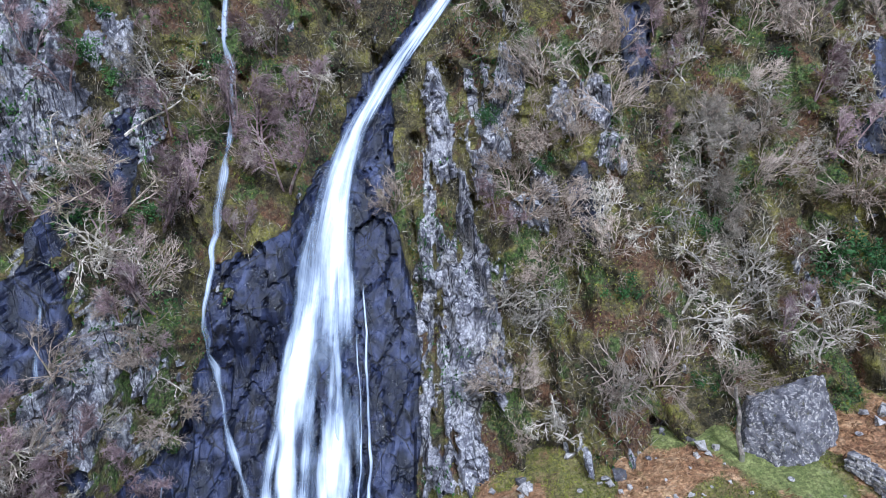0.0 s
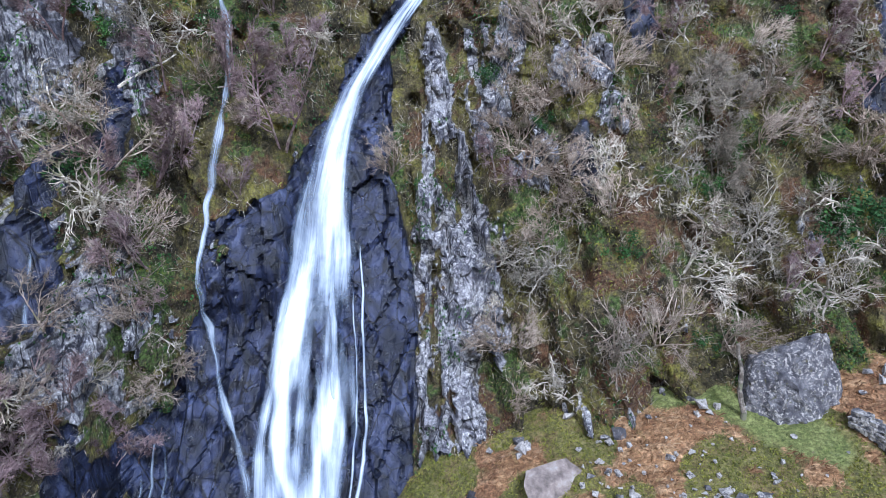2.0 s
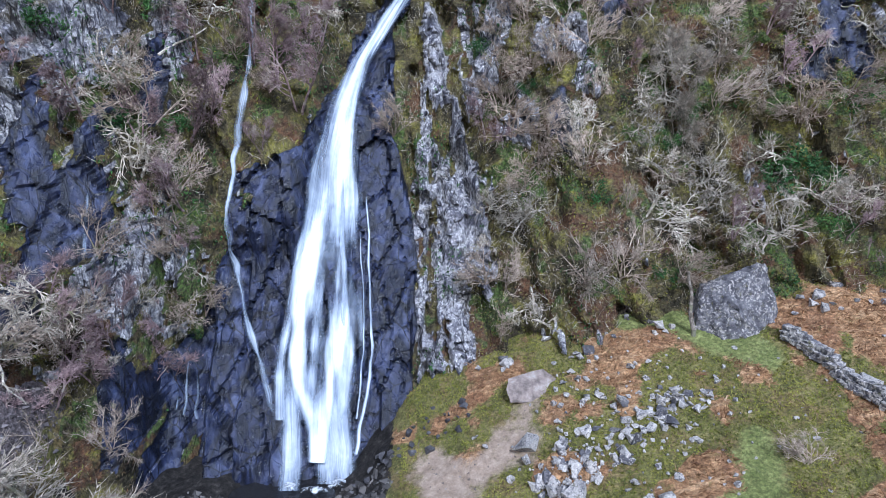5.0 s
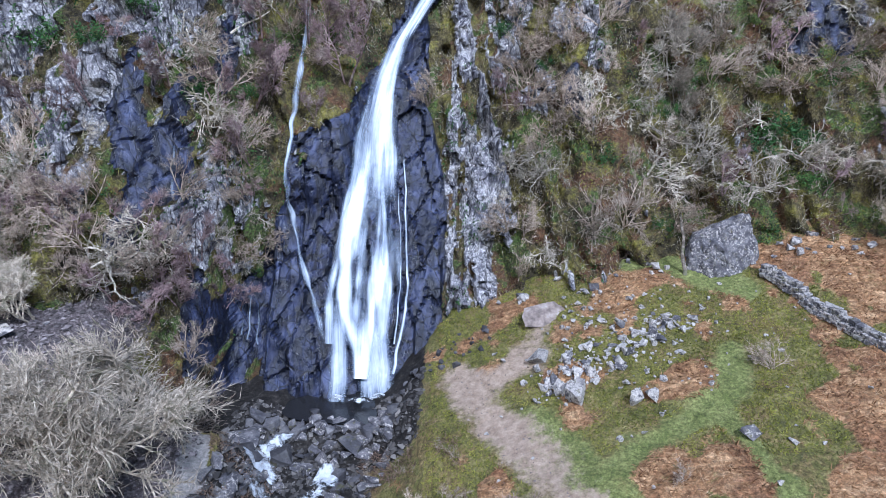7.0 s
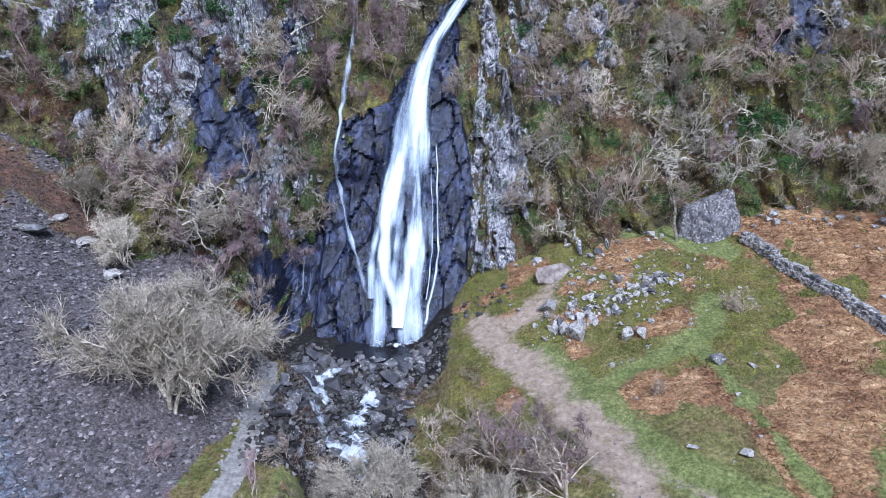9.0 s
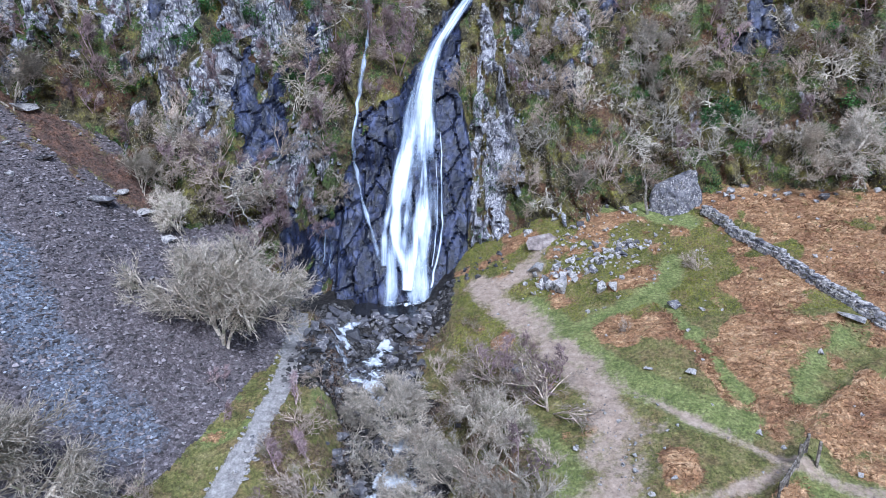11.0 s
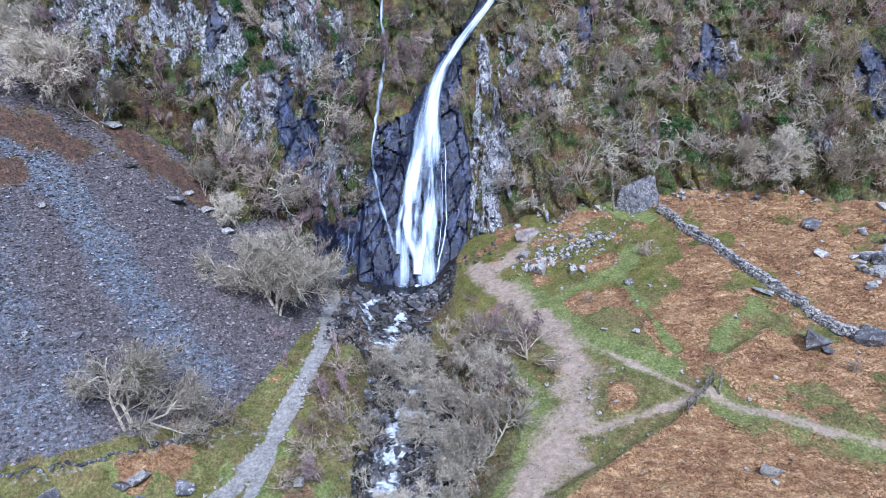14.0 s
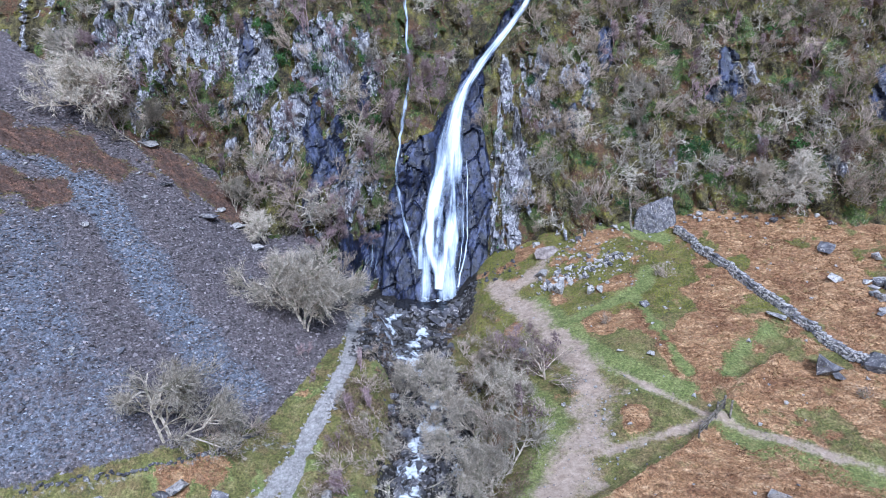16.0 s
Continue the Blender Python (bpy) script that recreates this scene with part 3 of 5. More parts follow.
# ---- large structure ----
def mesh_of(name, verts, faces, material, attrs=None, smooth_faces=False):
    """A mesh from arrays of places and of faces (all of one size), with point attributes."""
    me = bpy.data.meshes.new(name)
    verts, faces = np.asarray(verts, np.float32), np.asarray(faces, np.int32)
    k = faces.shape[1]
    me.vertices.add(len(verts))
    me.vertices.foreach_set("co", verts.ravel())
    me.loops.add(faces.size)
    me.loops.foreach_set("vertex_index", faces.ravel())
    me.polygons.add(len(faces))
    me.polygons.foreach_set("loop_start", np.arange(0, faces.size, k, dtype=np.int32))
    me.polygons.foreach_set("use_smooth", np.full(len(faces), smooth_faces))
    for key, value in (attrs or {}).items():
        me.attributes.new(key, "FLOAT", "POINT").data.foreach_set("value", np.asarray(value, np.float32).ravel())
    me.update(calc_edges=True)
    me.materials.append(material)
    return me


def grid_faces(nu, nv):
    i = np.arange(nu * nv).reshape(nv, nu)
    return np.stack([i[:-1, :-1], i[:-1, 1:], i[1:, 1:], i[1:, :-1]], -1).reshape(-1, 4)


def spread(lo, hi, step, far_lo, far_hi):
    """Fine even steps between lo and hi, widening steps out to the far ends."""
    mid = np.arange(lo, hi + step / 2, step)

    def out(a, b):
        k, v, s = [], a, step
        while abs(v - a) < abs(b - a):
            s *= 1.25
            v += math.copysign(s, b - a)
            k.append(v)
        return k
    return np.array(out(lo, far_lo)[::-1] + list(mid) + out(hi, far_hi))


gx, gy = spread(-50, 44, 0.26, -900, 900), spread(-14, 34, 0.26, -1200, 900)
X, Y = np.meshgrid(gx, gy)
Z = ground_z(X, Y)
far = smooth(70, 250, np.hypot(X, Y - 10))
Z = Z * (1 - far) + far * (-6 + 25 * smooth(60, 500, np.abs(X)) + 30 * smooth(60, 500, Y))
ground = tagged(new("ground", mesh_of("ground", np.stack([X, Y, Z], -1).reshape(-1, 3), grid_faces(len(gx), len(gy)), GROUND, cover(X, Y), True)),
                "grassy valley floor with brown bracken, scree slope and worn footpaths", "ground", kind="structure")

cx, cz = spread(-52, 46, 0.2, -160, 160), spread(-3, 37, 0.2, -6, 90)
X, Z = np.meshgrid(cx, cz)
Y = cliff_y(X, Z)
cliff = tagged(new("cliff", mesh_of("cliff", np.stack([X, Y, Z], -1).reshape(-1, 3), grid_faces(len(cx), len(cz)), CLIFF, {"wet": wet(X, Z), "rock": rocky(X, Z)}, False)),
               "steep mossy rock cliff, dark and wet beside the waterfall", "cliff", kind="structure")


def part(name, me, parent, label=""):
    ob = new(name, me)
    ob.parent = parent
    return tagged(ob, label)


def empty(name, at=(0, 0, 0)):
    ob = new(name)
    ob.location = at
    return ob


def water_sheet(name, zs, mid, half, lift, dense, nu, parent, bulge=0.25, soft=0.85, braid=None):
    """A sheet of water down the cliff: at each height its middle, half width and density."""
    u = np.linspace(-1, 1, nu)
    U, V = np.meshgrid(u, zs)
    X = mid[:, None] + half[:, None] * U
    out = cliff_out(X, V).max(1)
    out = np.convolve(np.pad(out, 7, mode="edge"), np.ones(15) / 15, "valid")
    Y = cliff_plain(X, V) - out[:, None] - lift - bulge * (1 - U * U)
    D = dense[:, None] - soft * np.abs(U) ** 2.4 + 0.1 * vnoise(X * 1.2, V * 0.25, seed=15)
    if braid is not None:
        D = D + braid[:, None] * fbm(U * 2.6 + 0.3, V / 5.5, seed=25, octaves=3)
    me = mesh_of(name, np.stack([X, Y, V], -1).reshape(-1, 3), grid_faces(nu, len(zs)), WATER,
                 {"across": 2.2 * U + 0.25 * mid[:, None], "along": V, "dense": D}, True)
    return part(name, me, parent)


zs = np.arange(-0.7, 38, 0.15)
fx, fw = line(zs, FALL_Z, FALL_X), line(zs, FALL_Z, FALL_W)
falls = empty("waterfall", (-6.5, 28, 0))
falls.location = (0, 0, 0)
tagged(falls, "tall white waterfall fanning out over dark wet rock", "waterfall", kind="structure")
low = smooth(14, 7, zs)
top = zs > 0.2
water_sheet("main_sheet", zs[top], fx[top], fw[top] * 1.06, 0.25, (0.78 - 0.15 * low - 0.05 * smooth(3.0, 1.0, zs))[top], 81, falls, braid=(0.75 * low + 0.3)[top])


def strand(name, zpts, xpts, wide, dense, parent, lift=0.35, nu=9):
    z = np.arange(zpts[0], zpts[-1], 0.15)
    x = line(z, zpts, xpts) + 0.07 * vnoise(z * 1.3, xpts[0], seed=9)
    ends = smooth(zpts[-1], zpts[-1] - 2.0, z)
    return water_sheet(name, z, x, np.interp(z, (zpts[0], zpts[-1]), wide), lift, dense - 0.45 * (1 - ends) + 0.1 * vnoise(z, 4.0, seed=12), nu, parent, 0.04, 0.6)


strand("left_foot", (-1.1, 0.5, 2.2, 4.6), (-8.55, -8.6, -8.8, -9.1), (0.85, 0.7), 0.64, falls, 0.4, 15)
strand("right_foot", (-1.0, 0.4, 2.0, 4.6), (-5.9, -6.0, -6.2, -6.6), (1.6, 1.2), 0.66, falls, 0.4, 25)
strand("strand", (0.3, 3.0, 4.9, 7.3, 11.5, 14.5), (-4.9, -4.35, -4.05, -4.3, -4.5, -5.0), (0.17, 0.06), 0.66, falls)
strand("strand", (2.0, 4.5, 8.5, 12.5), (-4.9, -4.6, -4.75, -5.2), (0.1, 0.05), 0.6, falls)
strand("strand", (3, 6, 9, 15), (-6.0, -5.8, -6.0, -6.5), (0.3, 0.2), 0.58, falls, 0.5)
strand("strand", (2.0, 5, 9, 13), (-9.4, -9.7, -9.1, -8.3), (0.5, 0.3), 0.6, falls, 0.45)
strand("strand", (0.8, 3, 6, 11), (-7.3, -7.6, -7.7, -7.3), (0.4, 0.6), 0.52, falls, 0.5, 13)

THIN_Z = (2.4, 2.8, 3.6, 6.0, 7.9, 9.6, 11.2, 12.6, 13.8, 16.7, 18.9, 21.5, 24.5, 26.6, 30, 38)
THIN_X = (-9.7, -10.1, -10.5, -11.4, -12.25, -12.8, -13.05, -13.05, -12.98, -12.8, -12.75, -12.5, -12.47, -12.94, -13.3, -14.5)
tz = np.arange(2.4, 38, 0.15)
thin = tagged(empty("thin_waterfall"), "thin white side waterfall trickling down dark rock", "waterfall", kind="structure")
water_sheet("thin_stream", tz, line(tz, THIN_Z, THIN_X) + 0.12 * vnoise(tz * 1.1, 0.3, seed=5), 0.14 + 0.26 * np.abs(vnoise(tz * 0.5, 2.0, seed=6)), 0.5, 0.62 + 0.14 * vnoise(tz * 0.8, 9.0, seed=8) - 0.4 * smooth(3.6, 2.4, tz), 7, thin, 0.05, 0.75)

strand("trickle", (12.6, 13.9, 15.2, 17.1), (-18.8, -19.3, -19.4, -19.6), (0.12, 0.1), 0.5, tagged(empty("trickle_waterfall"), "tiny trickle of water on a dark wet rock face", "waterfall", kind="structure"), 0.1, 5)

cleft_falls = tagged(empty("cleft_trickle"), "thin white trickles of water in a dark rock cleft", "waterfall", kind="structure")
strand("trickle", (1.6, 2.6, 4.2, 5.6), (-15.6, -15.7, -15.6, -15.7), (0.1, 0.05), 0.52, cleft_falls, 0.12, 5)
strand("trickle", (1.0, 2.2, 3.6, 4.8), (-15.1, -15.15, -15.2, -15.2), (0.09, 0.05), 0.5, cleft_falls, 0.12, 5)
strand("trickle", (2.0, 3.0, 4.0), (-16.1, -16.0, -16.1), (0.08, 0.05), 0.5, cleft_falls, 0.12, 5)

# the pool and the stream below it
def bed_sheet(name, way, halves, lift, dense, label):
    """Broken water along a line over the stream bed."""
    pts = np.array(way, float)
    t = np.linspace(0, len(pts) - 1, 40 * (len(pts) - 1))
    k = np.arange(len(pts))
    x, y, h = np.interp(t, k, pts[:, 0]), np.interp(t, k, pts[:, 1]), np.interp(t, k, halves)
    x = x + 0.45 * vnoise(y / 1.6, 3.0, seed=91)
    u = np.linspace(-1, 1, 17)
    X, Y = x[:, None] + h[:, None] * u, y[:, None] + 0.0 * u
    Z = ground_plain(X, Y) + lift + 0.12 * fbm(X / 0.6, Y / 0.6, seed=93, octaves=2)
    D = dense + 0.2 * vnoise(Y / 1.0, X * 0, seed=95) - 0.22 * np.abs(u) ** 2
    me = mesh_of(name, np.stack([X, Y, Z], -1).reshape(-1, 3), grid_faces(17, len(t)), FOAM, {"dense": D}, True)
    return tagged(new(name, me), label, "stream", kind="structure")


bed_sheet("stream", ((-10.6, 21.4), (-11.4, 20.0), (-12.0, 18.6), (-11.4, 16.4), (-10.6, 14.6), (-9.2, 13.2)), (0.5, 0.7, 0.9, 0.7, 0.6, 0.5), 0.4, 0.58, "white water of the stream breaking between dark boulders")
bed_sheet("stream", ((-7.8, 19.0), (-8.3, 17.0), (-8.7, 15.2), (-8.4, 13.4), (-7.0, 11.6), (-6.2, 10.2), (-5.8, 8.4), (-5.2, 6.2), (-5.5, 2.5), (-6.2, -1.4), (-5.6, -3.4), (-5.2, -8), (-5.5, -14)),
          (0.5, 0.9, 1.1, 1.1, 0.8, 0.9, 1.0, 1.0, 1.1, 1.1, 1.1, 1.2, 1.2), 0.4, 0.6, "white mountain stream tumbling between dark boulders")
bed_sheet("stream", ((-6.4, 12.5), (-4.9, 8.5), (-4.0, 4), (-2.6, 0), (-1.8, -2.6), (-1.8, -5)), (0.4, 0.6, 0.5, 0.7, 0.7, 0.6), 0.4, 0.52, "white side channel of the mountain stream")


def pool_mat():
    n = Nodes("dark_pool_water")
    return n.done((0.02, 0.02, 0.022), 0.12, n.bump(n.noise(5, 3, v=n.place()), 0.3, 0.05))


a = np.linspace(0, 2 * math.pi, 49)[:-1]
rr = 1 + 0.18 * vnoise(np.cos(a) * 1.5, np.sin(a) * 1.5, seed=97)
ring = np.stack([-8.2 + 4.2 * rr * np.cos(a), 24.6 + 2.0 * rr * np.sin(a), np.full(48, -1.12)], -1)
tri = np.stack([np.full(48, 48), np.arange(48), (np.arange(48) + 1) % 48], -1)
tagged(new("pool", mesh_of("pool", np.vstack([ring, [(-8.2, 24.6, -1.12)]]), tri, pool_mat())), "dark plunge pool at the foot of the waterfall", "pool", kind="structure")

# white water where the falls meet the pool
for fx0, fy0, rx, ry in ((-5.7, 25.6, 1.3, 0.7), (-8.5, 25.4, 1.0, 0.7), (-6.9, 25.0, 1.7, 0.6), (-4.7, 25.6, 0.9, 0.6)):
    u, v = np.meshgrid(np.linspace(-1, 1, 25), np.linspace(-1, 1, 17))
    q = u * u + v * v
    X, Y = fx0 + rx * u, fy0 + ry * v
    Z = -1.02 + 0.4 * np.exp(-2 * q) + 0.1 * fbm(X / 0.4, Y / 0.4, seed=99, octaves=2)
    tagged(new("splash", mesh_of("splash", np.stack([X, Y, Z], -1).reshape(-1, 3), grid_faces(25, 17), FOAM, {"dense": 0.58 - 0.6 * q}, True)), "white splash where the falls meet the pool", "splash", kind="structure")

# ---- rocks ----
rng = random.Random(7)


def hull_rock(name, corners, material, rounds=4, rough=0.1):
    """A great block: the hull of its corners, its faces split and roughened."""
    bm = bmesh.new()
    for c in corners:
        bm.verts.new(c)
    got = bmesh.ops.convex_hull(bm, input=list(bm.verts))
    bmesh.ops.delete(bm, geom=list({v for v in got["geom_interior"] + got["geom_unused"] if isinstance(v, bmesh.types.BMVert)}), context="VERTS")
    for _ in range(rounds):
        bmesh.ops.subdivide_edges(bm, edges=list(bm.edges), cuts=1, use_grid_fill=True)
    for v in bm.verts:
        v.co += rough * (1.6 * Vector(noise.noise_vector(v.co * 0.9)) + 0.9 * Vector(noise.noise_vector(v.co * 2.6)) + 0.5 * Vector(noise.noise_vector(v.co * 6)))
    bmesh.ops.triangulate(bm, faces=list(bm.faces))
    me = bpy.data.meshes.new(name)
    bm.to_mesh(me)
    bm.free()
    me.materials.append(material)
    return me


def angular(seed, material):
    """A broken stone about 1 unit in radius: a hull of random corners."""
    r = random.Random(seed)
    corners = []
    for _ in range(11):
        v = Vector((r.gauss(0, 1), r.gauss(0, 1), r.gauss(0, 1))).normalized() * r.uniform(0.75, 1.1)
        corners.append((v.x, v.y * r.uniform(0.65, 0.95), v.z * 0.7))
    return hull_rock("rock", corners, material, 1, 0.05)


PALE = [angular(100 + k, PALE_ROCK) for k in range(8)]
GREY = [angular(200 + k, ROCK) for k in range(8)]
DARK = [angular(300 + k, DARK_ROCK) for k in range(8)]


PILES = {}


def rock_at(x, y, r, meshes, label, group="", sink=0.35, name="rock", turn=None, squash=1.0, pile=""):
    """One stone on the ground: a thing of its own, or one of a pile of stones past counting."""
    me = rng.choice(meshes)
    zz = float(ground_z(x, y))
    m = pose(x, y, zz + r * 0.6 * squash * (1 - 2 * sink), rng.uniform(-14, 14), rng.uniform(-14, 14), rng.uniform(0, 360) if turn is None else turn) @ Matrix.Diagonal((r, r, r * squash, 1))
    if pile:
        PILES.setdefault((pile, label, me.materials[0].name), []).append((me, m))
        return None
    ob = new(name, me)
    ob.matrix_basis = m
    return tagged(ob, label, "rock", group)


def lay_piles():
    for (name, label, mat), stones in PILES.items():
        V, F, k = [], [], 0
        for me, m in stones:
            co = np.array([tuple(v.co) for v in me.vertices])
            M = np.array(m)
            V.append(co @ M[:3, :3].T + M[:3, 3])
            F.append(np.array([tuple(p.vertices) for p in me.polygons]) + k)
            k += len(co)
        tagged(new(name, mesh_of(name, np.vstack(V), np.vstack(F), bpy.data.materials[mat])), label, "stones", kind="stuff")


def make_slab_mat():
    n = Nodes("pink_grey_slab")
    c = n.ramp(n.noise(1.6, 6, 0.65), (0.36, (0.13, 0.105, 0.095)), (0.55, (0.3, 0.245, 0.22)), (0.7, (0.44, 0.4, 0.37)))
    return n.done(c, 0.88, n.bump(n.noise(4, 6), 0.5, 0.08))


# the great boulder under the cliff, and single boulders
big = tagged(new("boulder", hull_rock("boulder", ((-2.3, 0, -0.6), (-1.2, -1.2, -0.6), (0.8, -1.5, -0.6), (2.1, -0.6, -0.6), (2.2, 1.5, -0.6), (-2.2, 1.8, -0.6), (-2.2, 0.3, 1.0), (-1.9, 0.9, 1.7), (2.0, 0.1, 1.4),
                                                  (-0.6, -0.8, 1.5), (1.0, 0.9, 3.3), (1.5, 1.0, 3.2), (0.1, 1.0, 2.6), (1.9, 1.2, 2.2), (-1.8, 1.6, 1.6)), make_rock_mat("great_boulder_rock", 2.4, 0.62), 4, 0.13)), "great angular grey boulder blotched with white lichen", "boulder")
big.matrix_basis = pose(17.1, 28.2, 8.2)
SINGLE = ((30.9, 5.8, 1.5, GREY, "dark rounded boulder at the end of the stone wall", 0.7), (26.5, 5.3, 1.45, GREY, "split grey boulder lying among brown bracken", 1.1),
          (27.4, 4.5, 0.75, GREY, "broken grey piece beside the split boulder", 0.8), (19.1, -7.4, 0.85, PALE, "pale white boulder lying among brown bracken", 1.1),
          (13.8, 14.1, 0.55, GREY, "grey boulder lying on green grass", 0.9), (24.9, 12.0, 0.95, PALE, "pale flat boulder below the stone wall", 0.4),
          (9.2, 17.3, 0.55, PALE, "pale pointed stone standing on grass", 1.5), (10.15, 17.5, 0.62, PALE, "pale boulder beside a pointed stone", 1.0),
          (13.4, 7.2, 0.5, PALE, "pale stone half sunk in bracken", 0.6), (10.9, 7.8, 0.35, PALE, "small white stone on grass", 0.6),
          (21.4, 22.6, 0.75, PALE, "pale stones lying beside the wall", 0.7), (31.8, 17.1, 0.85, PALE, "pale boulder on the bracken slope", 0.6),
          (-21.6, -8.1, 0.95, PALE, "pale lichened boulder in the valley grass", 0.7), (-18.8, -7.9, 0.85, GREY, "grey mossy boulder in the valley grass", 0.9),
          (-22.5, -8.9, 0.6, GREY, "small grey boulder in the valley grass", 0.8), (-21.0, -9.4, 0.7, GREY, "grey boulder in the valley grass", 0.8),
          (-26.4, -11.2, 1.3, GREY, "mossy boulder at the foot of the scree", 0.6), (-11.2, -6.6, 0.6, PALE, "white stone beside the footpath", 1.1),
          (-38.0, 21.6, 1.3, PALE, "long pale slab on the upper scree", 0.35), (-34.2, 17.9, 0.8, GREY, "grey slab lying on the scree", 0.4),
          (-30.1, 17.5, 1.3, GREY, "mossy grey slab on the scree", 0.4), (-27.9, 19.8, 1.1, PALE, "pale slab lying on the scree", 0.45),
          (-25.2, 18.0, 0.95, PALE, "pale slab near the foot of the cliff", 0.45), (-36.5, 7.6, 0.45, PALE, "pale block on the scree", 0.8),
          (6.1, 18.1, 0.7, PALE, "tall pale block standing in the boulder spill", 1.7), (-29.9, 20.4, 0.8, PALE, "pale slab on the upper scree", 0.4), (32.9, 22.6, 1.2, GREY, "mossy boulder below the wooded cliff", 0.8),
          (2.7, 9.8, 0.85, GREY, "grey rock beside the earth path", 0.6), (4.4, 22.2, 0.95, PALE, "pale jagged rock beside the path", 0.8))
for x, y, r, kind, label, sq in SINGLE:
    rock_at(x, y, r * 1.12, kind, label, squash=sq, name="boulder", sink=0.18)
slab = tagged(new("slab", hull_rock("slab", ((-1.4, -0.7, -0.3), (1.1, -1.0, -0.35), (1.5, 0.2, 0.05), (0.9, 0.9, 0.22), (-1.2, 0.7, 0.18), (-1.5, 0, 0), (0, -0.2, 0.26), (-1.2, 0.6, -0.5), (1.2, 0.7, -0.5)), make_slab_mat(), 3, 0.04)),
              "large flat pinkish-grey slab resting on the grass", "rock")
slab.matrix_basis = pose(5.2, 26.0, float(ground_z(5.2, 26.0)) + 0.22, 14, -4, 10)

# boulder spill on the field
SPILL = ((5.0, 19.2), (6.4, 20.6), (8.7, 21.0), (10.9, 22.8), (13.2, 23.6))
for k in range(270):
    f = 4 * rng.random() ** 1.25
    (ax, ay), (bx, by) = SPILL[int(f)], SPILL[int(f) + 1]
    x, y = ax + (bx - ax) * (f % 1) + rng.gauss(0, 0.75), ay + (by - ay) * (f % 1) + rng.gauss(0, 0.8)
    if cover(x, y)["track"] > 0.5 and rng.random() < 0.6:
        continue
    rock_at(x, y, 0.1 + 0.4 * rng.random() ** 2.4, PALE if rng.random() < 0.75 else GREY, "pale lichened stone of the boulder spill" if k < 130 else "pale lichened stones of the boulder spill", "boulder spill on the field", squash=rng.uniform(0.6, 1.7), sink=0.3, pile="" if k < 130 else "spill_stones")
for k in range(260):
    x, y = (rng.uniform(1, 36), rng.uniform(-8, 29)) if k < 110 else (rng.gauss(11, 4), rng.gauss(23, 3.2))
    rock_at(x, y, 0.1 + 0.22 * rng.random() ** 2, PALE, "small pale stones scattered on the field", sink=0.25, pile="field_stones")
for k in range(26):
    x, y = rng.gauss(9.2, 2.2), rng.gauss(24.5, 1.6)
    rock_at(x, y, 0.14 + 0.22 * rng.random() ** 2, PALE, "small pale stones on the mossy bank", sink=0.25, pile="bank_stones")
for k in range(60):
    x, y = 8.3 + rng.gauss(0, 1.4), rng.uniform(-6, 6)
    rock_at(x, y, 0.08 + 0.14 * rng.random() ** 2, PALE, "loose pale stones on the earth path", sink=0.2, pile="path_stones")
# outcrop beyond the wall
for k in range(34):
    x = rng.uniform(33.5, 43)
    y = 13 + (x - 33) * 1.2 + rng.gauss(0, 1.3)
    rock_at(x, y, 0.5 + 1.0 * rng.random() ** 2, GREY if rng.random() < 0.5 else PALE, "grey outcrop rock above the bracken", "outcrop beyond the wall", squash=rng.uniform(0.6, 1.1))
# along the foot of the right cliff
for k in range(48):
    x = rng.uniform(3, 36)
    y = float(cliff_y(x, ground_plain(x, 27))) - rng.uniform(-0.3, 1.4)
    rock_at(x, y, 0.25 + 0.5 * rng.random() ** 2, PALE if rng.random() < 0.6 else GREY, "lichened rock at the foot of the cliff", "rocks below the cliff")

# scree: loose blocks one could pick out
for k in range(150):
    x, y = rng.uniform(-46, -17), rng.uniform(-8, 22)
    if cover(x, y)["stones"] > 0.5:
        rock_at(x, y, 0.14 + 0.34 * rng.random() ** 2.4, GREY if rng.random() < 0.6 else PALE, "loose grey blocks lying on the scree", sink=0.2, squash=0.7, pile="scree_blocks")

# stream bed
for x, y, r, kind, label, sq in ((-13.2, 20.6, 1.5, GREY, "broad brown-grey boulder at the pool's edge", 0.5), (-10.9, 19.6, 1.25, DARK, "tilted dark slab in the stream", 0.8), (-11.9, 18.2, 0.9, DARK, "dark wet slab in the stream", 0.7),
                                 (-6.9, 20.6, 1.2, DARK, "dark wet boulder below the pool", 0.7), (-5.9, 22.0, 0.95, DARK, "dark wet boulder at the pool's edge", 0.8), (-4.6, 23.2, 0.9, DARK, "black wet boulder at the pool's edge", 0.8),
                                 (-7.2, 18.4, 0.8, DARK, "dark boulder amid the stream", 0.9), (-12.1, 14.7, 0.85, DARK, "flat dark slab beside the stream", 0.6)):
    rock_at(x, y, r, kind, label, squash=sq, name="boulder", sink=0.25)
for k in range(760):
    y = rng.uniform(-11, 24)
    c = float(line(y, STREAM_Y, STREAM_X))
    x = c + rng.gauss(0, 1.9) if y < 9 else rng.uniform(-12.9, -4.4)
    if abs(x - c) > 4.6 and y < 9:
        continue
    rock_at(x, y, 0.2 + 0.55 * rng.random() ** 2.2, rng.choice((DARK, GREY, GREY)), "dark weathered boulders filling the stream bed" if k > 80 else "dark weathered boulder in the stream bed", "boulders in the stream", sink=0.2, squash=rng.uniform(0.6, 1.2), pile="stream_boulders" if k > 80 else "")
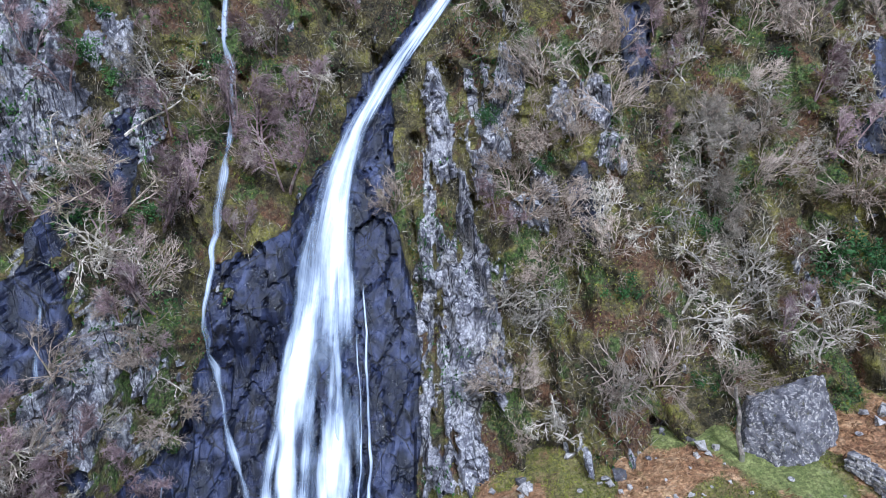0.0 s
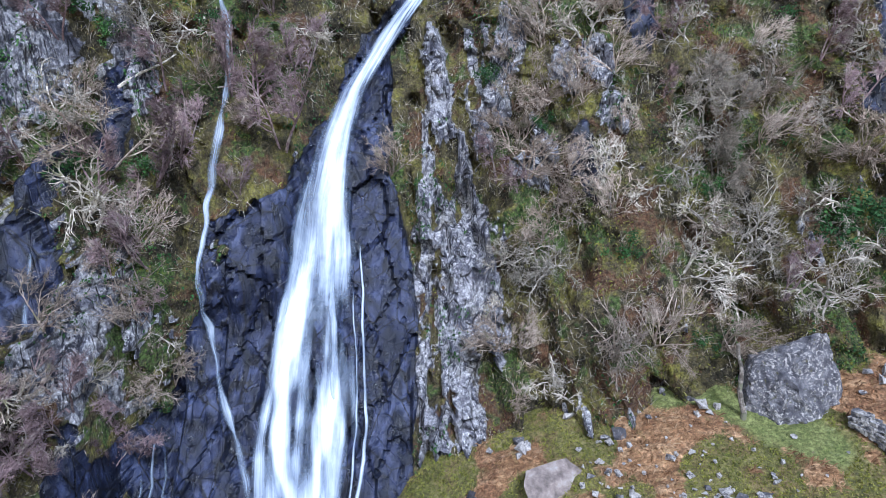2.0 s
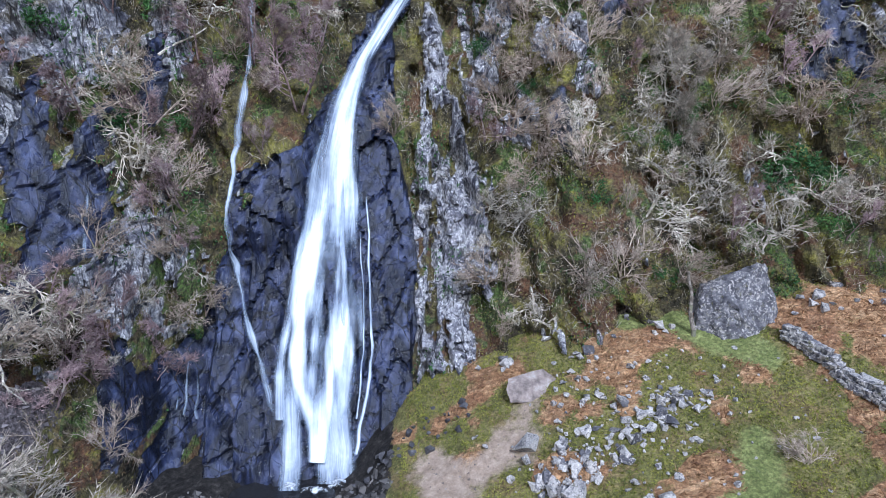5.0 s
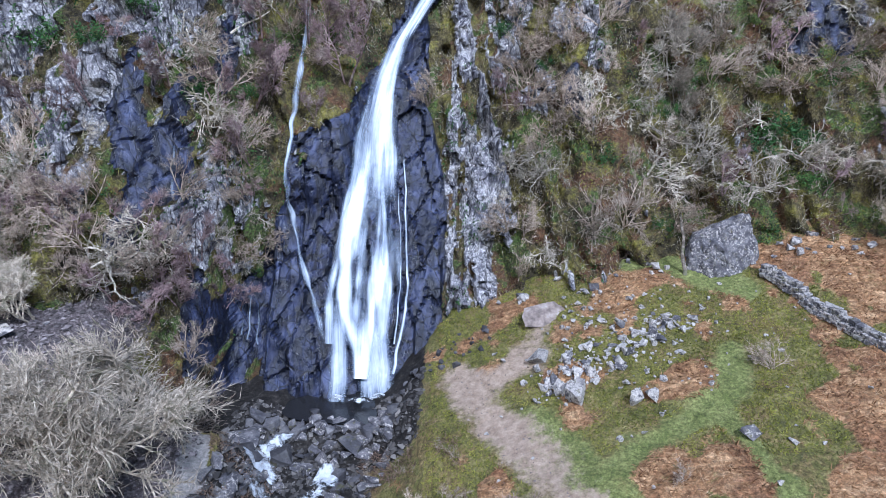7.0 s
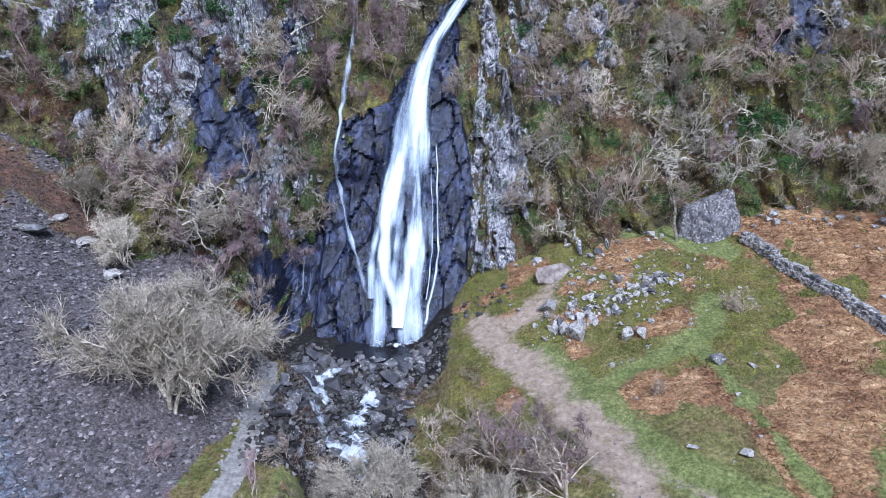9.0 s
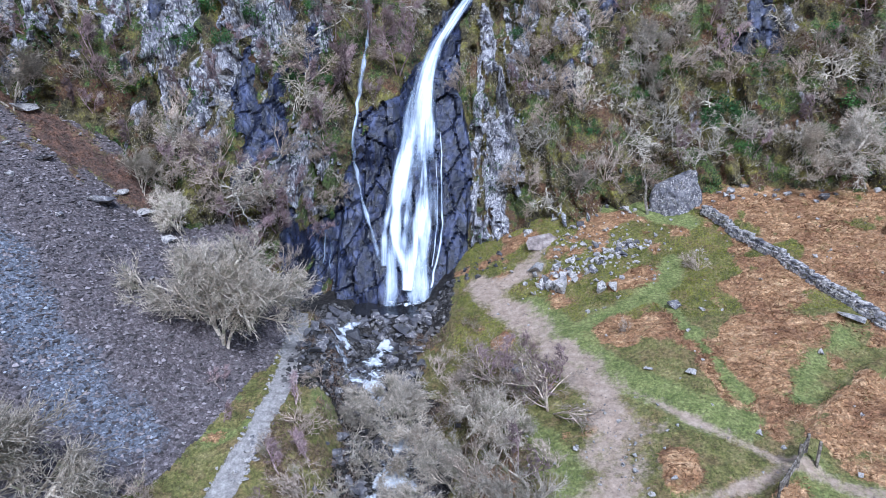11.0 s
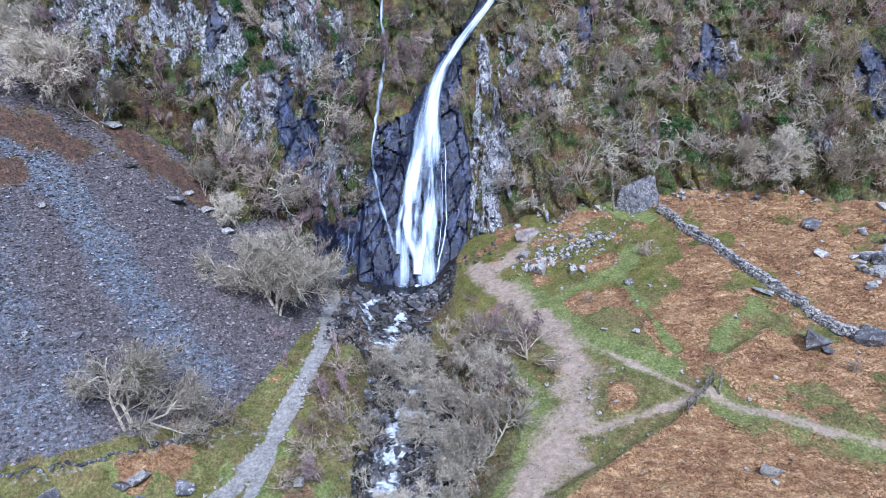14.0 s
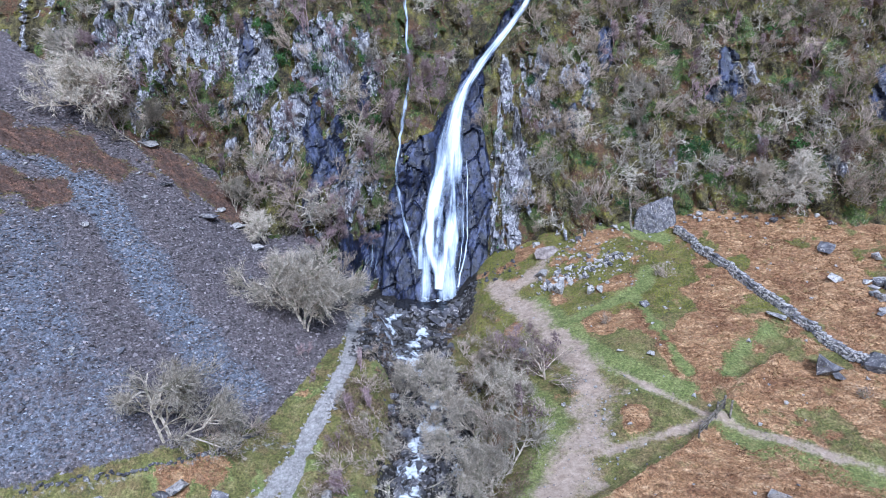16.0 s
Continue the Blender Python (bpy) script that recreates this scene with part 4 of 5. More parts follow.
# the row of boulders that holds the pool
for k in range(24):
    rock_at(-13.6 + 0.42 * k + rng.gauss(0, 0.2), 22.3 + rng.gauss(0, 0.45), rng.uniform(0.35, 0.85), rng.choice((DARK, DARK, GREY)), "dark wet boulders holding back the pool", sink=0.2, squash=rng.uniform(0.6, 1.1), pile="pool_boulders")
# boulders at the cliff's wet foot
for k in range(40):
    x = rng.uniform(-5, 2)
    y = 23.5 + 0.9 * abs(x + 5) ** 0.5 + rng.gauss(0, 0.7)
    rock_at(x, y, 0.15 + 0.3 * rng.random() ** 2, DARK, "black wet stones at the cliff's foot", pile="wet_stones")


for k in range(22):
    rock_at(-13.1 + rng.gauss(0, 0.35), rng.uniform(0.2, 3.4), rng.uniform(0.2, 0.42), PALE, "flat pale paving stones on the footpath", sink=0.3, squash=0.4, pile="paving_stones")
FOOT_WAY = ((-30.5, -11.8), (-27.2, -9.9), (-24.3, -8.3), (-21.4, -6.1), (-19.6, -4.4), (-17.9, -1.6))
for (ax, ay), (bx, by) in zip(FOOT_WAY, FOOT_WAY[1:]):
    for k in range(15):
        f = (k + rng.random()) / 15
        rock_at(ax + (bx - ax) * f + rng.gauss(0, 0.08), ay + (by - ay) * f + rng.gauss(0, 0.08), rng.uniform(0.16, 0.3), GREY, "low row of grey stones holding back the scree", sink=0.2, pile="scree_edge_stones")


def debris(name, label, n, place, size, material, flat=0.7, seed=1):
    """Many small angular stones in one mesh."""
    r = np.random.RandomState(seed)
    P = place(r, n)
    n = len(P)
    base = np.array([(1, 0, 0), (-1, 0, 0), (0, 1, 0), (0, -1, 0), (0, 0, 1), (0, 0, -1)], float)
    tri = np.array([(0, 2, 4), (2, 1, 4), (1, 3, 4), (3, 0, 4), (2, 0, 5), (1, 2, 5), (3, 1, 5), (0, 3, 5)])
    s = size[0] + (size[1] - size[0]) * r.rand(n) ** 2.5
    V = base[None] * (0.6 + 0.8 * r.rand(n, 6, 1)) + 0.25 * r.randn(n, 6, 3)
    V[:, :, 2] *= flat
    a = r.rand(n) * 6.283
    c, sn = np.cos(a)[:, None], np.sin(a)[:, None]
    V = np.stack([V[:, :, 0] * c - V[:, :, 1] * sn, V[:, :, 0] * sn + V[:, :, 1] * c, V[:, :, 2]], -1) * s[:, None, None] + P[:, None, :]
    F = (tri[None] + 6 * np.arange(n)[:, None, None]).reshape(-1, 3)
    return tagged(new(name, mesh_of(name, V.reshape(-1, 3), F, material)), label, "stones", kind="stuff")


def make_chip_mat(name, dark, light):
    n = Nodes(name)
    c = n.ramp(n.island(), (0.0, dark), (0.75, tuple(0.6 * a + 0.4 * b for a, b in zip(dark, light))), (1.0, light))
    return n.done(n.mix(n.calc("MULTIPLY", n.noise(9, 4, v=n.place()), 0.4), c, dark), 0.9)


def on_ground(x, y, lift=0.02):
    return np.stack([x, y, ground_z(x, y) + lift], -1)


def pick(box, key, limit=0.5):
    def f(r, n):
        x, y = r.uniform(box[0], box[1], n), r.uniform(box[2], box[3], n)
        keep = cover(x, y)[key] > limit + 0.5 * (r.rand(n) - 0.5)
        return on_ground(x[keep], y[keep])
    return f


debris("scree_stones", "brown-grey broken slate covering the scree slope", 42000, pick((-50, -14, -12, 25), "stones"), (0.04, 0.2), make_chip_mat("scree_chips", (0.035, 0.03, 0.03), (0.44, 0.39, 0.4)), 0.6, 3)
debris("slate_stones", "blue-grey slate chips in bands down the scree", 34000, pick((-50, -15, -12, 20), "slate", 0.45), (0.05, 0.16), make_chip_mat("slate_chips", (0.06, 0.065, 0.08), (0.52, 0.55, 0.62)), 0.5, 4)
debris("stream_cobbles", "dark wet cobbles filling the stream bed", 9000, pick((-15, 0, -14, 25), "bed"), (0.07, 0.3), make_chip_mat("stream_chips", (0.02, 0.018, 0.019), (0.3, 0.28, 0.265)), 0.8, 5)
debris("path_gravel", "loose gravel on the earth path", 5000, pick((-1, 32, -14, 25), "track"), (0.02, 0.09), make_chip_mat("path_chips", (0.13, 0.1, 0.085), (0.5, 0.44, 0.4)), 0.7, 6)

# ---- trees and growth ----
def make_bark(name, dark, light, spots):
    n = Nodes(name)
    c = n.mix(n.step(n.noise(5, 4, v=n.place()), 0.42, 0.6), dark, light)
    c = n.mix(n.step(n.noise(1.2, 3, v=n.place()), 0.56, 0.66), c, spots)
    return n.done(n.mix(1.0, c, n.ramp(n.rand(), (0, 0.6), (1, 1.25)), "MULTIPLY"), 0.9)


BARKS = {"oak": make_bark("pale_lichened_bark", (0.33, 0.29, 0.235), (0.67, 0.61, 0.52), (0.28, 0.27, 0.16)),
         "birch": make_bark("violet_brown_bark", (0.2, 0.135, 0.14), (0.4, 0.29, 0.29), (0.46, 0.39, 0.34)),
         "willow": make_bark("pale_grey_bark", (0.33, 0.285, 0.225), (0.64, 0.56, 0.46), (0.24, 0.225, 0.15)),
         "bush": make_bark("grey_brown_bark", (0.29, 0.225, 0.175), (0.58, 0.48, 0.395), (0.26, 0.24, 0.15))}
HABITS = {  # trunks, limbs, branches, twigs, sprays, wander, rise, spread
    "oak": (2, 6, 6, 4, 3, 0.8, 0.22, 0.85),
    "birch": (2, 7, 5, 5, 4, 0.22, 0.55, 0.5),
    "willow": (3, 8, 7, 7, 6, 0.35, 0.3, 0.8),
    "bush": (4, 5, 4, 5, 4, 0.32, 0.4, 0.8)}


def tube(out, pts, r0, r1, sides):
    """A tapered tube along the points; three-cornered faces."""
    V, F = out
    k0 = len(V)
    last = len(pts) - 1
    for i, p in enumerate(pts):
        d = (pts[min(i + 1, last)] - pts[max(i - 1, 0)]).normalized()
        a = d.orthogonal().normalized()
        b = d.cross(a)
        r = r0 + (r1 - r0) * i / last
        for s in range(sides):
            t = 2 * math.pi * s / sides
            V.append(p + (a * math.cos(t) + b * math.sin(t)) * r)
    for i in range(last):
        for s in range(sides):
            a, b = k0 + i * sides + s, k0 + i * sides + (s + 1) % sides
            F += [(a, b, b + sides), (a, b + sides, a + sides)]


def spike(out, p, q, r):
    V, F = out
    k = len(V)
    d = (q - p).normalized()
    a = d.orthogonal().normalized() * r
    b = d.cross(a)
    V += [p + a, p - 0.5 * a + 0.87 * b, p - 0.5 * a - 0.87 * b, q]
    F += [(k, k + 1, k + 3), (k + 1, k + 2, k + 3), (k + 2, k, k + 3)]


def sliver(out, p, q, r):
    V, F = out
    k = len(V)
    a = (q - p).orthogonal().normalized() * r
    V += [p + a, p - a, q]
    F.append((k, k + 1, k + 2))


def tree_meshes(kind, seed):
    """A bare winter tree about 1 unit tall: its stem with limbs, and its crown of twigs."""
    r = random.Random(seed)
    trunks, limbs, branches, twigs, sprays, wander, rise, wide = HABITS[kind]
    wood, crown = ([], []), ([], [])

    def shake(d, amount):
        return (d + amount * Vector((r.gauss(0, 1), r.gauss(0, 1), r.gauss(0, 1)))).normalized()

    def bent(p, d, length, n, lift):
        pts = [p.copy()]
        for _ in range(n):
            d = (shake(d, wander * 0.5) + Vector((0, 0, lift))).normalized()
            pts.append(pts[-1] + d * length / n)
        return pts

    def side(d, open_angle):
        a = shake(d.orthogonal(), 1.2)
        a = (a - d * a.dot(d)).normalized()
        return (d * math.cos(open_angle) + a * math.sin(open_angle)).normalized()

    def at(pts, f):
        f *= len(pts) - 1
        i = min(int(f), len(pts) - 2)
        return pts[i].lerp(pts[i + 1], f - i), (pts[i + 1] - pts[i]).normalized()

    for _ in range(trunks):
        d0 = shake(Vector((0, 0, 1)), 0.12 if trunks == 1 else 0.32)
        stem = bent(Vector((r.gauss(0, 0.02), r.gauss(0, 0.02), -0.06)), d0, 0.62 if kind != "birch" else 0.9, 6, 0.08)
        r0 = (0.02 if kind == "oak" else 0.016) * r.uniform(0.8, 1.2)
        tube(wood, stem, r0, r0 * 0.4, 5)
        for i in range(limbs):
            f = r.uniform(0.3, 1.0) if kind != "bush" else r.uniform(0.15, 1.0)
            p, d = at(stem, f)
            ln = wide * r.uniform(0.32, 0.6) * (1.25 - 0.55 * f)
            limb = bent(p, side(d, r.uniform(0.6, 1.25)), ln, 4, rise * 0.25)
            tube(wood, limb, r0 * 0.55, 0.006, 3)
            for j in range(branches):
                p, d = at(limb, r.uniform(0.25, 1.0))
                br = bent(p, side(d, r.uniform(0.4, 1.0)), ln * r.uniform(0.3, 0.6), 3, rise * 0.15)
                tube(crown, br, 0.0076 if kind == "oak" else 0.005, 0.003, 3)
                for k in range(twigs):
                    p, d = at(br, r.uniform(0.2, 1.0))
                    tw = shake(side(d, r.uniform(0.3, 0.9)), 0.2)
                    q = p + tw * r.uniform(0.06, 0.15)
                    spike(crown, p, q, 0.004 if kind == "oak" else 0.0034)
                    for m in range(sprays):
                        o = p.lerp(q, r.uniform(0.2, 0.95))
                        sliver(crown, o, o + shake(tw, 0.6) * r.uniform(0.04, 0.1), 0.0024)
    return [mesh_of(nm, np.array([tuple(v) for v in V]), np.array(F), BARKS[kind]) for nm, (V, F) in (("trunk", wood), ("crown", crown))]


TREES = {k: [tree_meshes(k, 31 * i + len(k)) for i in range(4)] for k in HABITS}
TREE_WORDS = {"oak": "bare pale twisted oak crusted with lichen", "birch": "bare violet-brown birch tree with fine twigs", "bush": "bare grey-brown bushy tree with dense twigs", "willow": "bare pale spreading tree with fine twigs"}


def plant(kind, at, h, lean_out=0.0, where="on the cliff", group=""):
    root = new("tree" if kind != "bush" else "bush_tree")
    root.matrix_basis = Matrix.Translation(at) @ pose(0, 0, 0, lean_out + rng.gauss(0, 6), rng.gauss(0, 8), 0) @ pose(0, 0, 0, 0, 0, rng.uniform(0, 360)) @ Matrix.Diagonal((h * rng.uniform(0.9, 1.2), h * rng.uniform(0.9, 1.2), h, 1))
    stem, crown = rng.choice(TREES[kind])
    part("trunk", stem, root), part("crown", crown, root)
    return tagged(root, TREE_WORDS[kind] + " " + where, "tree", group)


def on_cliff(x, z, back=0.1):
    return (x, float(cliff_y(x, z)) + back, z)


# trees that stand out, on the cliff: x, height above the pool, size, kind
for x, z, h, k in ((-16.2, 3.4, 3.4, "birch"), (-17.6, 8.2, 4.0, "birch"), (-18.8, 5.2, 3.8, "birch"), (-16.4, 10.6, 3.8, "bush"), (-19.6, 8.8, 4.0, "bush"), (-18.0, 2.2, 3.2, "bush"), (-20.4, 4.4, 3.8, "birch"), (-15.9, 7.2, 3.2, "bush"), (-21.6, 6.6, 4.0, "birch"), (7.2, 13.2, 5.0, "oak"), (4.9, 13.6, 3.6, "oak"), (15.8, 14.2, 5.6, "oak"), (12.5, 13.0, 4.6, "oak"), (15.9, 11.6, 3.6, "oak"), (10.5, 10.6, 3.4, "oak"),
                   (12.4, 16.6, 4.0, "oak"), (19.0, 12.8, 5.0, "oak"), (21.6, 16.4, 4.6, "oak"), (8.9, 9.6, 4.4, "bush"), (14.6, 9.4, 3.8, "bush"), (5.8, 8.6, 3.0, "oak"),
                   (5.7, 7.4, 2.4, "oak"), (2.9, 9.0, 3.2, "bush"), (15.7, 17.4, 4.4, "willow"), (16.0, 21.2, 3.8, "willow"), (19.5, 22.8, 4.0, "oak"), (24.2, 15.0, 4.4, "oak"),
                   (-17.6, 15.6, 5.2, "oak"), (-19.6, 21.1, 4.4, "oak"), (-15.5, 17.5, 5.6, "birch"), (-14.6, 18.2, 4.0, "birch"), (-17.4, 18.7, 5.5, "bush"), (-12.2, 22.0, 4.6, "birch"),
                   (-9.2, 18.8, 5.6, "birch"), (-10.6, 20.6, 5.2, "birch"), (-8.4, 22.2, 4.4, "birch"), (-15.8, 14.8, 3.8, "bush"), (-16.0, 8.9, 3.8, "oak"), (-18.6, 12.4, 3.6, "bush"), (-15.5, 12.4, 3.6, "bush"),
                   (-16.5, 24.6, 4.6, "oak"), (-20.0, 10.6, 3.6, "birch"), (-16.7, 6.8, 3.0, "birch"), (30.3, 11.4, 7.0, "willow"), (28.4, 11.6, 5.6, "willow"), (37.0, 12.4, 5.0, "bush"), (33.5, 20, 5.0, "oak"), (36.5, 19.4, 6, "oak"),
                   (-21.2, 10.3, 6.0, "oak"), (-23.0, 12.3, 5.0, "bush"), (-19.7, 7.9, 4.0, "birch"), (-18.1, 7.2, 3.4, "birch"), (-16.9, 4.2, 2.6, "birch"), (-19.4, 6.2, 3.4, "oak"), (-21.6, 8.8, 4.4, "oak"), (-22.7, 10.3, 4.4, "bush"), (-15.7, 6.1, 2.0, "oak"), (-24.3, 12.0, 4.0, "bush"), (-26.4, 13.6, 4.2, "oak")):
    plant(k, on_cliff(x, z), h, 22, "clinging to the mossy cliff")
# in the valley
for x, y, h, k, words in ((-18.0, 10.4, 9.0, "willow", "over the footpath"), (-17.0, 12.4, 8.6, "willow", "above the footpath"), (-19.4, 11.4, 7.4, "willow", "above the footpath"), (-23.2, -5.6, 8.0, "willow", "below the scree"), (-42.5, 22.8, 9.5, "willow", "above the scree"),
                          (-38.3, 26.0, 7.0, "willow", "above the scree"), (-40.4, 24.4, 6.4, "birch", "above the scree"), (-29.0, 24.2, 5.0, "willow", "below the cliff"), (-24.8, 22.0, 5.0, "willow", "below the cliff"), (-44.5, 25.0, 6.0, "birch", "above the scree"), (-47.0, 24.0, 7.0, "willow", "above the scree"), (4.6, 5.6, 5.0, "bush", "on the stream bank"), (3.0, 6.6, 4.4, "birch", "on the stream bank"),
                          (1.9, 7.6, 4.2, "bush", "on the stream bank"), (0.8, 5.2, 4.6, "willow", "on the stream bank"), (2.2, -3.2, 5.4, "willow", "on the stream bank"), (0.6, -5.0, 5.0, "willow", "on the stream bank"),
                          (-7.0, 9.6, 4.8, "willow", "over the stream"), (-5.4, 8.6, 4.4, "willow", "over the stream"), (-4.6, 12.0, 3.4, "oak", "over the stream"), (-9.2, -0.8, 3.0, "bush", "beside the footpath"),
                          (-10.2, 3.6, 2.6, "bush", "beside the footpath"), (-8.4, 4.6, 2.6, "oak", "over the stream"), (-11.2, -4.0, 2.6, "bush", "beside the footpath"), (-1.2, 8.6, 3.6, "bush", "on the stream bank"),
                          (-0.8, 2.6, 4.4, "willow", "on the stream bank"), (1.6, 3.4, 5.0, "willow", "on the stream bank"), (0.2, 1.2, 4.2, "bush", "on the stream bank"), (2.6, 0.8, 3.6, "birch", "on the stream bank"), (-0.4, -3.4, 4.8, "willow", "on the stream bank"), (-2.2, -4.2, 3.6, "oak", "over the stream"), (3.6, 8.4, 3.6, "birch", "on the stream bank"), (-2.6, 8.0, 3.6, "oak", "over the stream"), (0.4, 10.0, 3.2, "bush", "on the stream bank"), (-3.4, 2.4, 3.4, "oak", "over the stream"), (-6.6, 6.8, 3.4, "oak", "over the stream"), (-7.6, 1.6, 2.6, "oak", "over the stream"), (-8.6, -3.4, 2.6, "bush", "over the stream"), (-1.6, -1.0, 3.4, "oak", "over the stream"), (-2.4, 5.2, 3.0, "bush", "over the stream"), (4.4, 1.0, 2.0, "bush", "on the green bank"),
                          (-6.2, 4.2, 3.4, "willow", "over the stream"), (-7.4, -0.2, 3.2, "willow", "over the stream"), (-4.2, 0.4, 3.6, "willow", "over the stream"), (-3.0, -2.6, 3.8, "oak", "over the stream"),
                          (-5.0, 10.6, 3.4, "willow", "over the stream"), (-3.4, 6.6, 3.8, "willow", "over the stream"), (-8.4, 7.2, 3.0, "willow", "over the stream"), (-6.6, -3.6, 3.2, "oak", "over the stream"), (-9.4, 1.6, 2.6, "birch", "beside the stream"),
                          (-4.0, -6.4, 3.8, "willow", "over the stream"), (-1.0, -7.0, 3.8, "willow", "on the stream bank"), (1.6, 9.4, 3.4, "birch", "on the stream bank"), (-11.6, -2.0, 2.4, "birch", "beside the footpath"), (-17.6, -2.0, 3.2, "bush", "below the scree"), (-19.2, -3.6, 3.0, "bush", "below the scree"), (-20.6, -4.4, 2.6, "bush", "below the scree"), (16.6, 18.6, 2.0, "bush", "on the grassy field"), (10.2, 12.2, 1.3, "bush", "on the bracken field"),
                          (-3.0, 14.0, 2.4, "bush", "on the stream bank"), (-2.0, 11.2, 3.0, "bush", "on the stream bank"), (-0.6, 13.0, 2.2, "bush", "on the mossy bank"), (28.5, 2.6, 1.3, "bush", "on the bracken slope"),
                          (-10.6, 8.2, 2.0, "bush", "beside the stream"), (-11.4, 5.6, 2.2, "birch", "beside the footpath"), (-12.2, 1.6, 1.8, "bush", "beside the footpath"), (-11.0, 0.6, 2.4, "birch", "beside the footpath"), (-12.6, -6.8, 2.2, "bush", "beside the footpath"), (-9.8, -6.0, 3.0, "birch", "beside the stream"), (-9.6, 11.4, 1.8, "bush", "beside the stream"), (-15.6, 3.8, 1.6, "birch", "beside the footpath"), (-16.4, 6.4, 2.0, "birch", "beside the footpath"), (5.4, 8.2, 2.6, "birch", "beside the earth path"), (-7.6, -8.6, 3.4, "willow", "over the stream"), (-2.6, -8.2, 3.6, "willow", "over the stream"), (-20.5, 14.6, 4.2, "bush", "below the cliff"), (-19.4, 18.2, 5.0, "bush", "below the cliff"), (-17.4, 19.6, 4.6, "bush", "below the cliff")):
    while float(cliff_y(x, ground_plain(x, y))) < y + 0.6:
        y -= 0.3
    plant(k, (x, y, float(ground_z(x, y)) - 0.1), h, 4, words)

# the rest of the wood on the cliff
spots = []
tries = 0
while len(spots) < 330 and tries < 9000:
    tries += 1
    x, z = rng.uniform(-48, 46), rng.uniform(4, 36)
    if -4.6 < x - float(np.interp(z, FALL_Z, FALL_X)) < 3.4 or float(wet(x, z)) > 0.2 or -2.4 < x < 3.0 and z < 28:
        continue
    if abs(x - float(np.interp(z, THIN_Z, THIN_X))) < 0.8:
        continue
    y = float(cliff_y(x, z))
    if z < float(ground_plain(x, y)) + 0.6 or float(rocky(x, z)) > 0.8 and rng.random() < 0.7:
        continue
    if any((x - a) ** 2 + (z - b) ** 2 < 1.5 ** 2 for a, b in spots):
        continue
    spots.append((x, z))
    if 3 < x < 22 and z < 14 and rng.random() < 0.3:
        continue
    kinds = ("birch", "bush", "oak", "birch") if x < 0 else ("oak", "bush", "bush", "birch")
    plant(rng.choice(kinds), (x, y + 0.1, z), rng.uniform(1.8, 4.4), 24, "on the wooded cliff", "wood on the cliff")


def make_leaf_mat(name, *stops):
    n = Nodes(name)
    drift = n.step(n.noise(0.42, 4, 0.6, v=n.place()), 0.32, 0.68)
    c = n.ramp(n.calc("ADD", n.calc("MULTIPLY", n.island(), 0.45), n.calc("MULTIPLY", drift, 0.55)), *stops)
    return n.done(n.mix(n.calc("MULTIPLY", n.noise(1.3, 3, v=n.place()), 0.45), c, stops[0][1]), 0.8, spec=0.3)


def tufts(name, label, P, lean_to, length, width, material, blades=3, seed=1, droop=0.5, category="plants"):
    """Clumps of narrow bent blades at many places, in one mesh."""
    r = np.random.RandomState(seed)
    P = np.repeat(P, blades, 0)
    n = len(P)
    d = np.asarray(lean_to, float)[None] + 0.75 * r.randn(n, 3)
    d /= np.linalg.norm(d, axis=1, keepdims=True)
    ln = length[0] + (length[1] - length[0]) * r.rand(n, 1)
    s = np.cross(d, r.randn(n, 3))
    s *= (width * (0.6 + 0.8 * r.rand(n, 1))) / np.linalg.norm(s, axis=1, keepdims=True)
    mid = P + d * ln * 0.55
    tip = P + d * ln
    tip[:, 2] -= droop * ln[:, 0] * r.rand(n)
    V = np.stack([P - 0.5 * s, P + 0.5 * s, mid + 0.45 * s, mid - 0.45 * s, tip], 1)
    k = 5 * np.arange(n)[:, None]
    F = np.concatenate([k + (0, 1, 2), k + (0, 2, 3), k + (3, 2, 4)], 1).reshape(-1, 3)
    return tagged(new(name, mesh_of(name, V.reshape(-1, 3), F, material)), label, category, kind="stuff")


HEATH = make_leaf_mat("cliff_grass_blades", (0.0, (0.02, 0.02, 0.008)), (0.28, (0.1, 0.1, 0.025)), (0.45, (0.32, 0.3, 0.07)), (0.58, (0.4, 0.34, 0.2)), (0.72, (0.18, 0.13, 0.07)), (0.85, (0.26, 0.12, 0.06)), (1.0, (0.1, 0.055, 0.03)))
FERN = make_leaf_mat("dead_bracken_blades", (0.0, (0.08, 0.04, 0.024)), (0.3, (0.25, 0.13, 0.062)), (0.6, (0.42, 0.25, 0.125)), (0.85, (0.55, 0.37, 0.215)), (1.0, (0.66, 0.5, 0.33)))
TURF = make_leaf_mat("turf_blades", (0.0, (0.065, 0.08, 0.022)), (0.35, (0.165, 0.185, 0.045)), (0.6, (0.26, 0.24, 0.075)), (0.8, (0.3, 0.21, 0.1)), (1.0, (0.38, 0.3, 0.17)))
LAWN = make_leaf_mat("lawn_blades", (0.0, (0.085, 0.12, 0.03)), (0.6, (0.185, 0.225, 0.065)), (1.0, (0.3, 0.29, 0.12)))
MOSS = make_leaf_mat("moss_cushions", (0.0, (0.085, 0.09, 0.018)), (0.5, (0.26, 0.27, 0.043)), (0.8, (0.41, 0.39, 0.075)), (1.0, (0.38, 0.33, 0.1)))
IVY = make_leaf_mat("evergreen_leaves", (0.0, (0.016, 0.042, 0.014)), (0.6, (0.065, 0.16, 0.045)), (1.0, (0.18, 0.36, 0.09)))


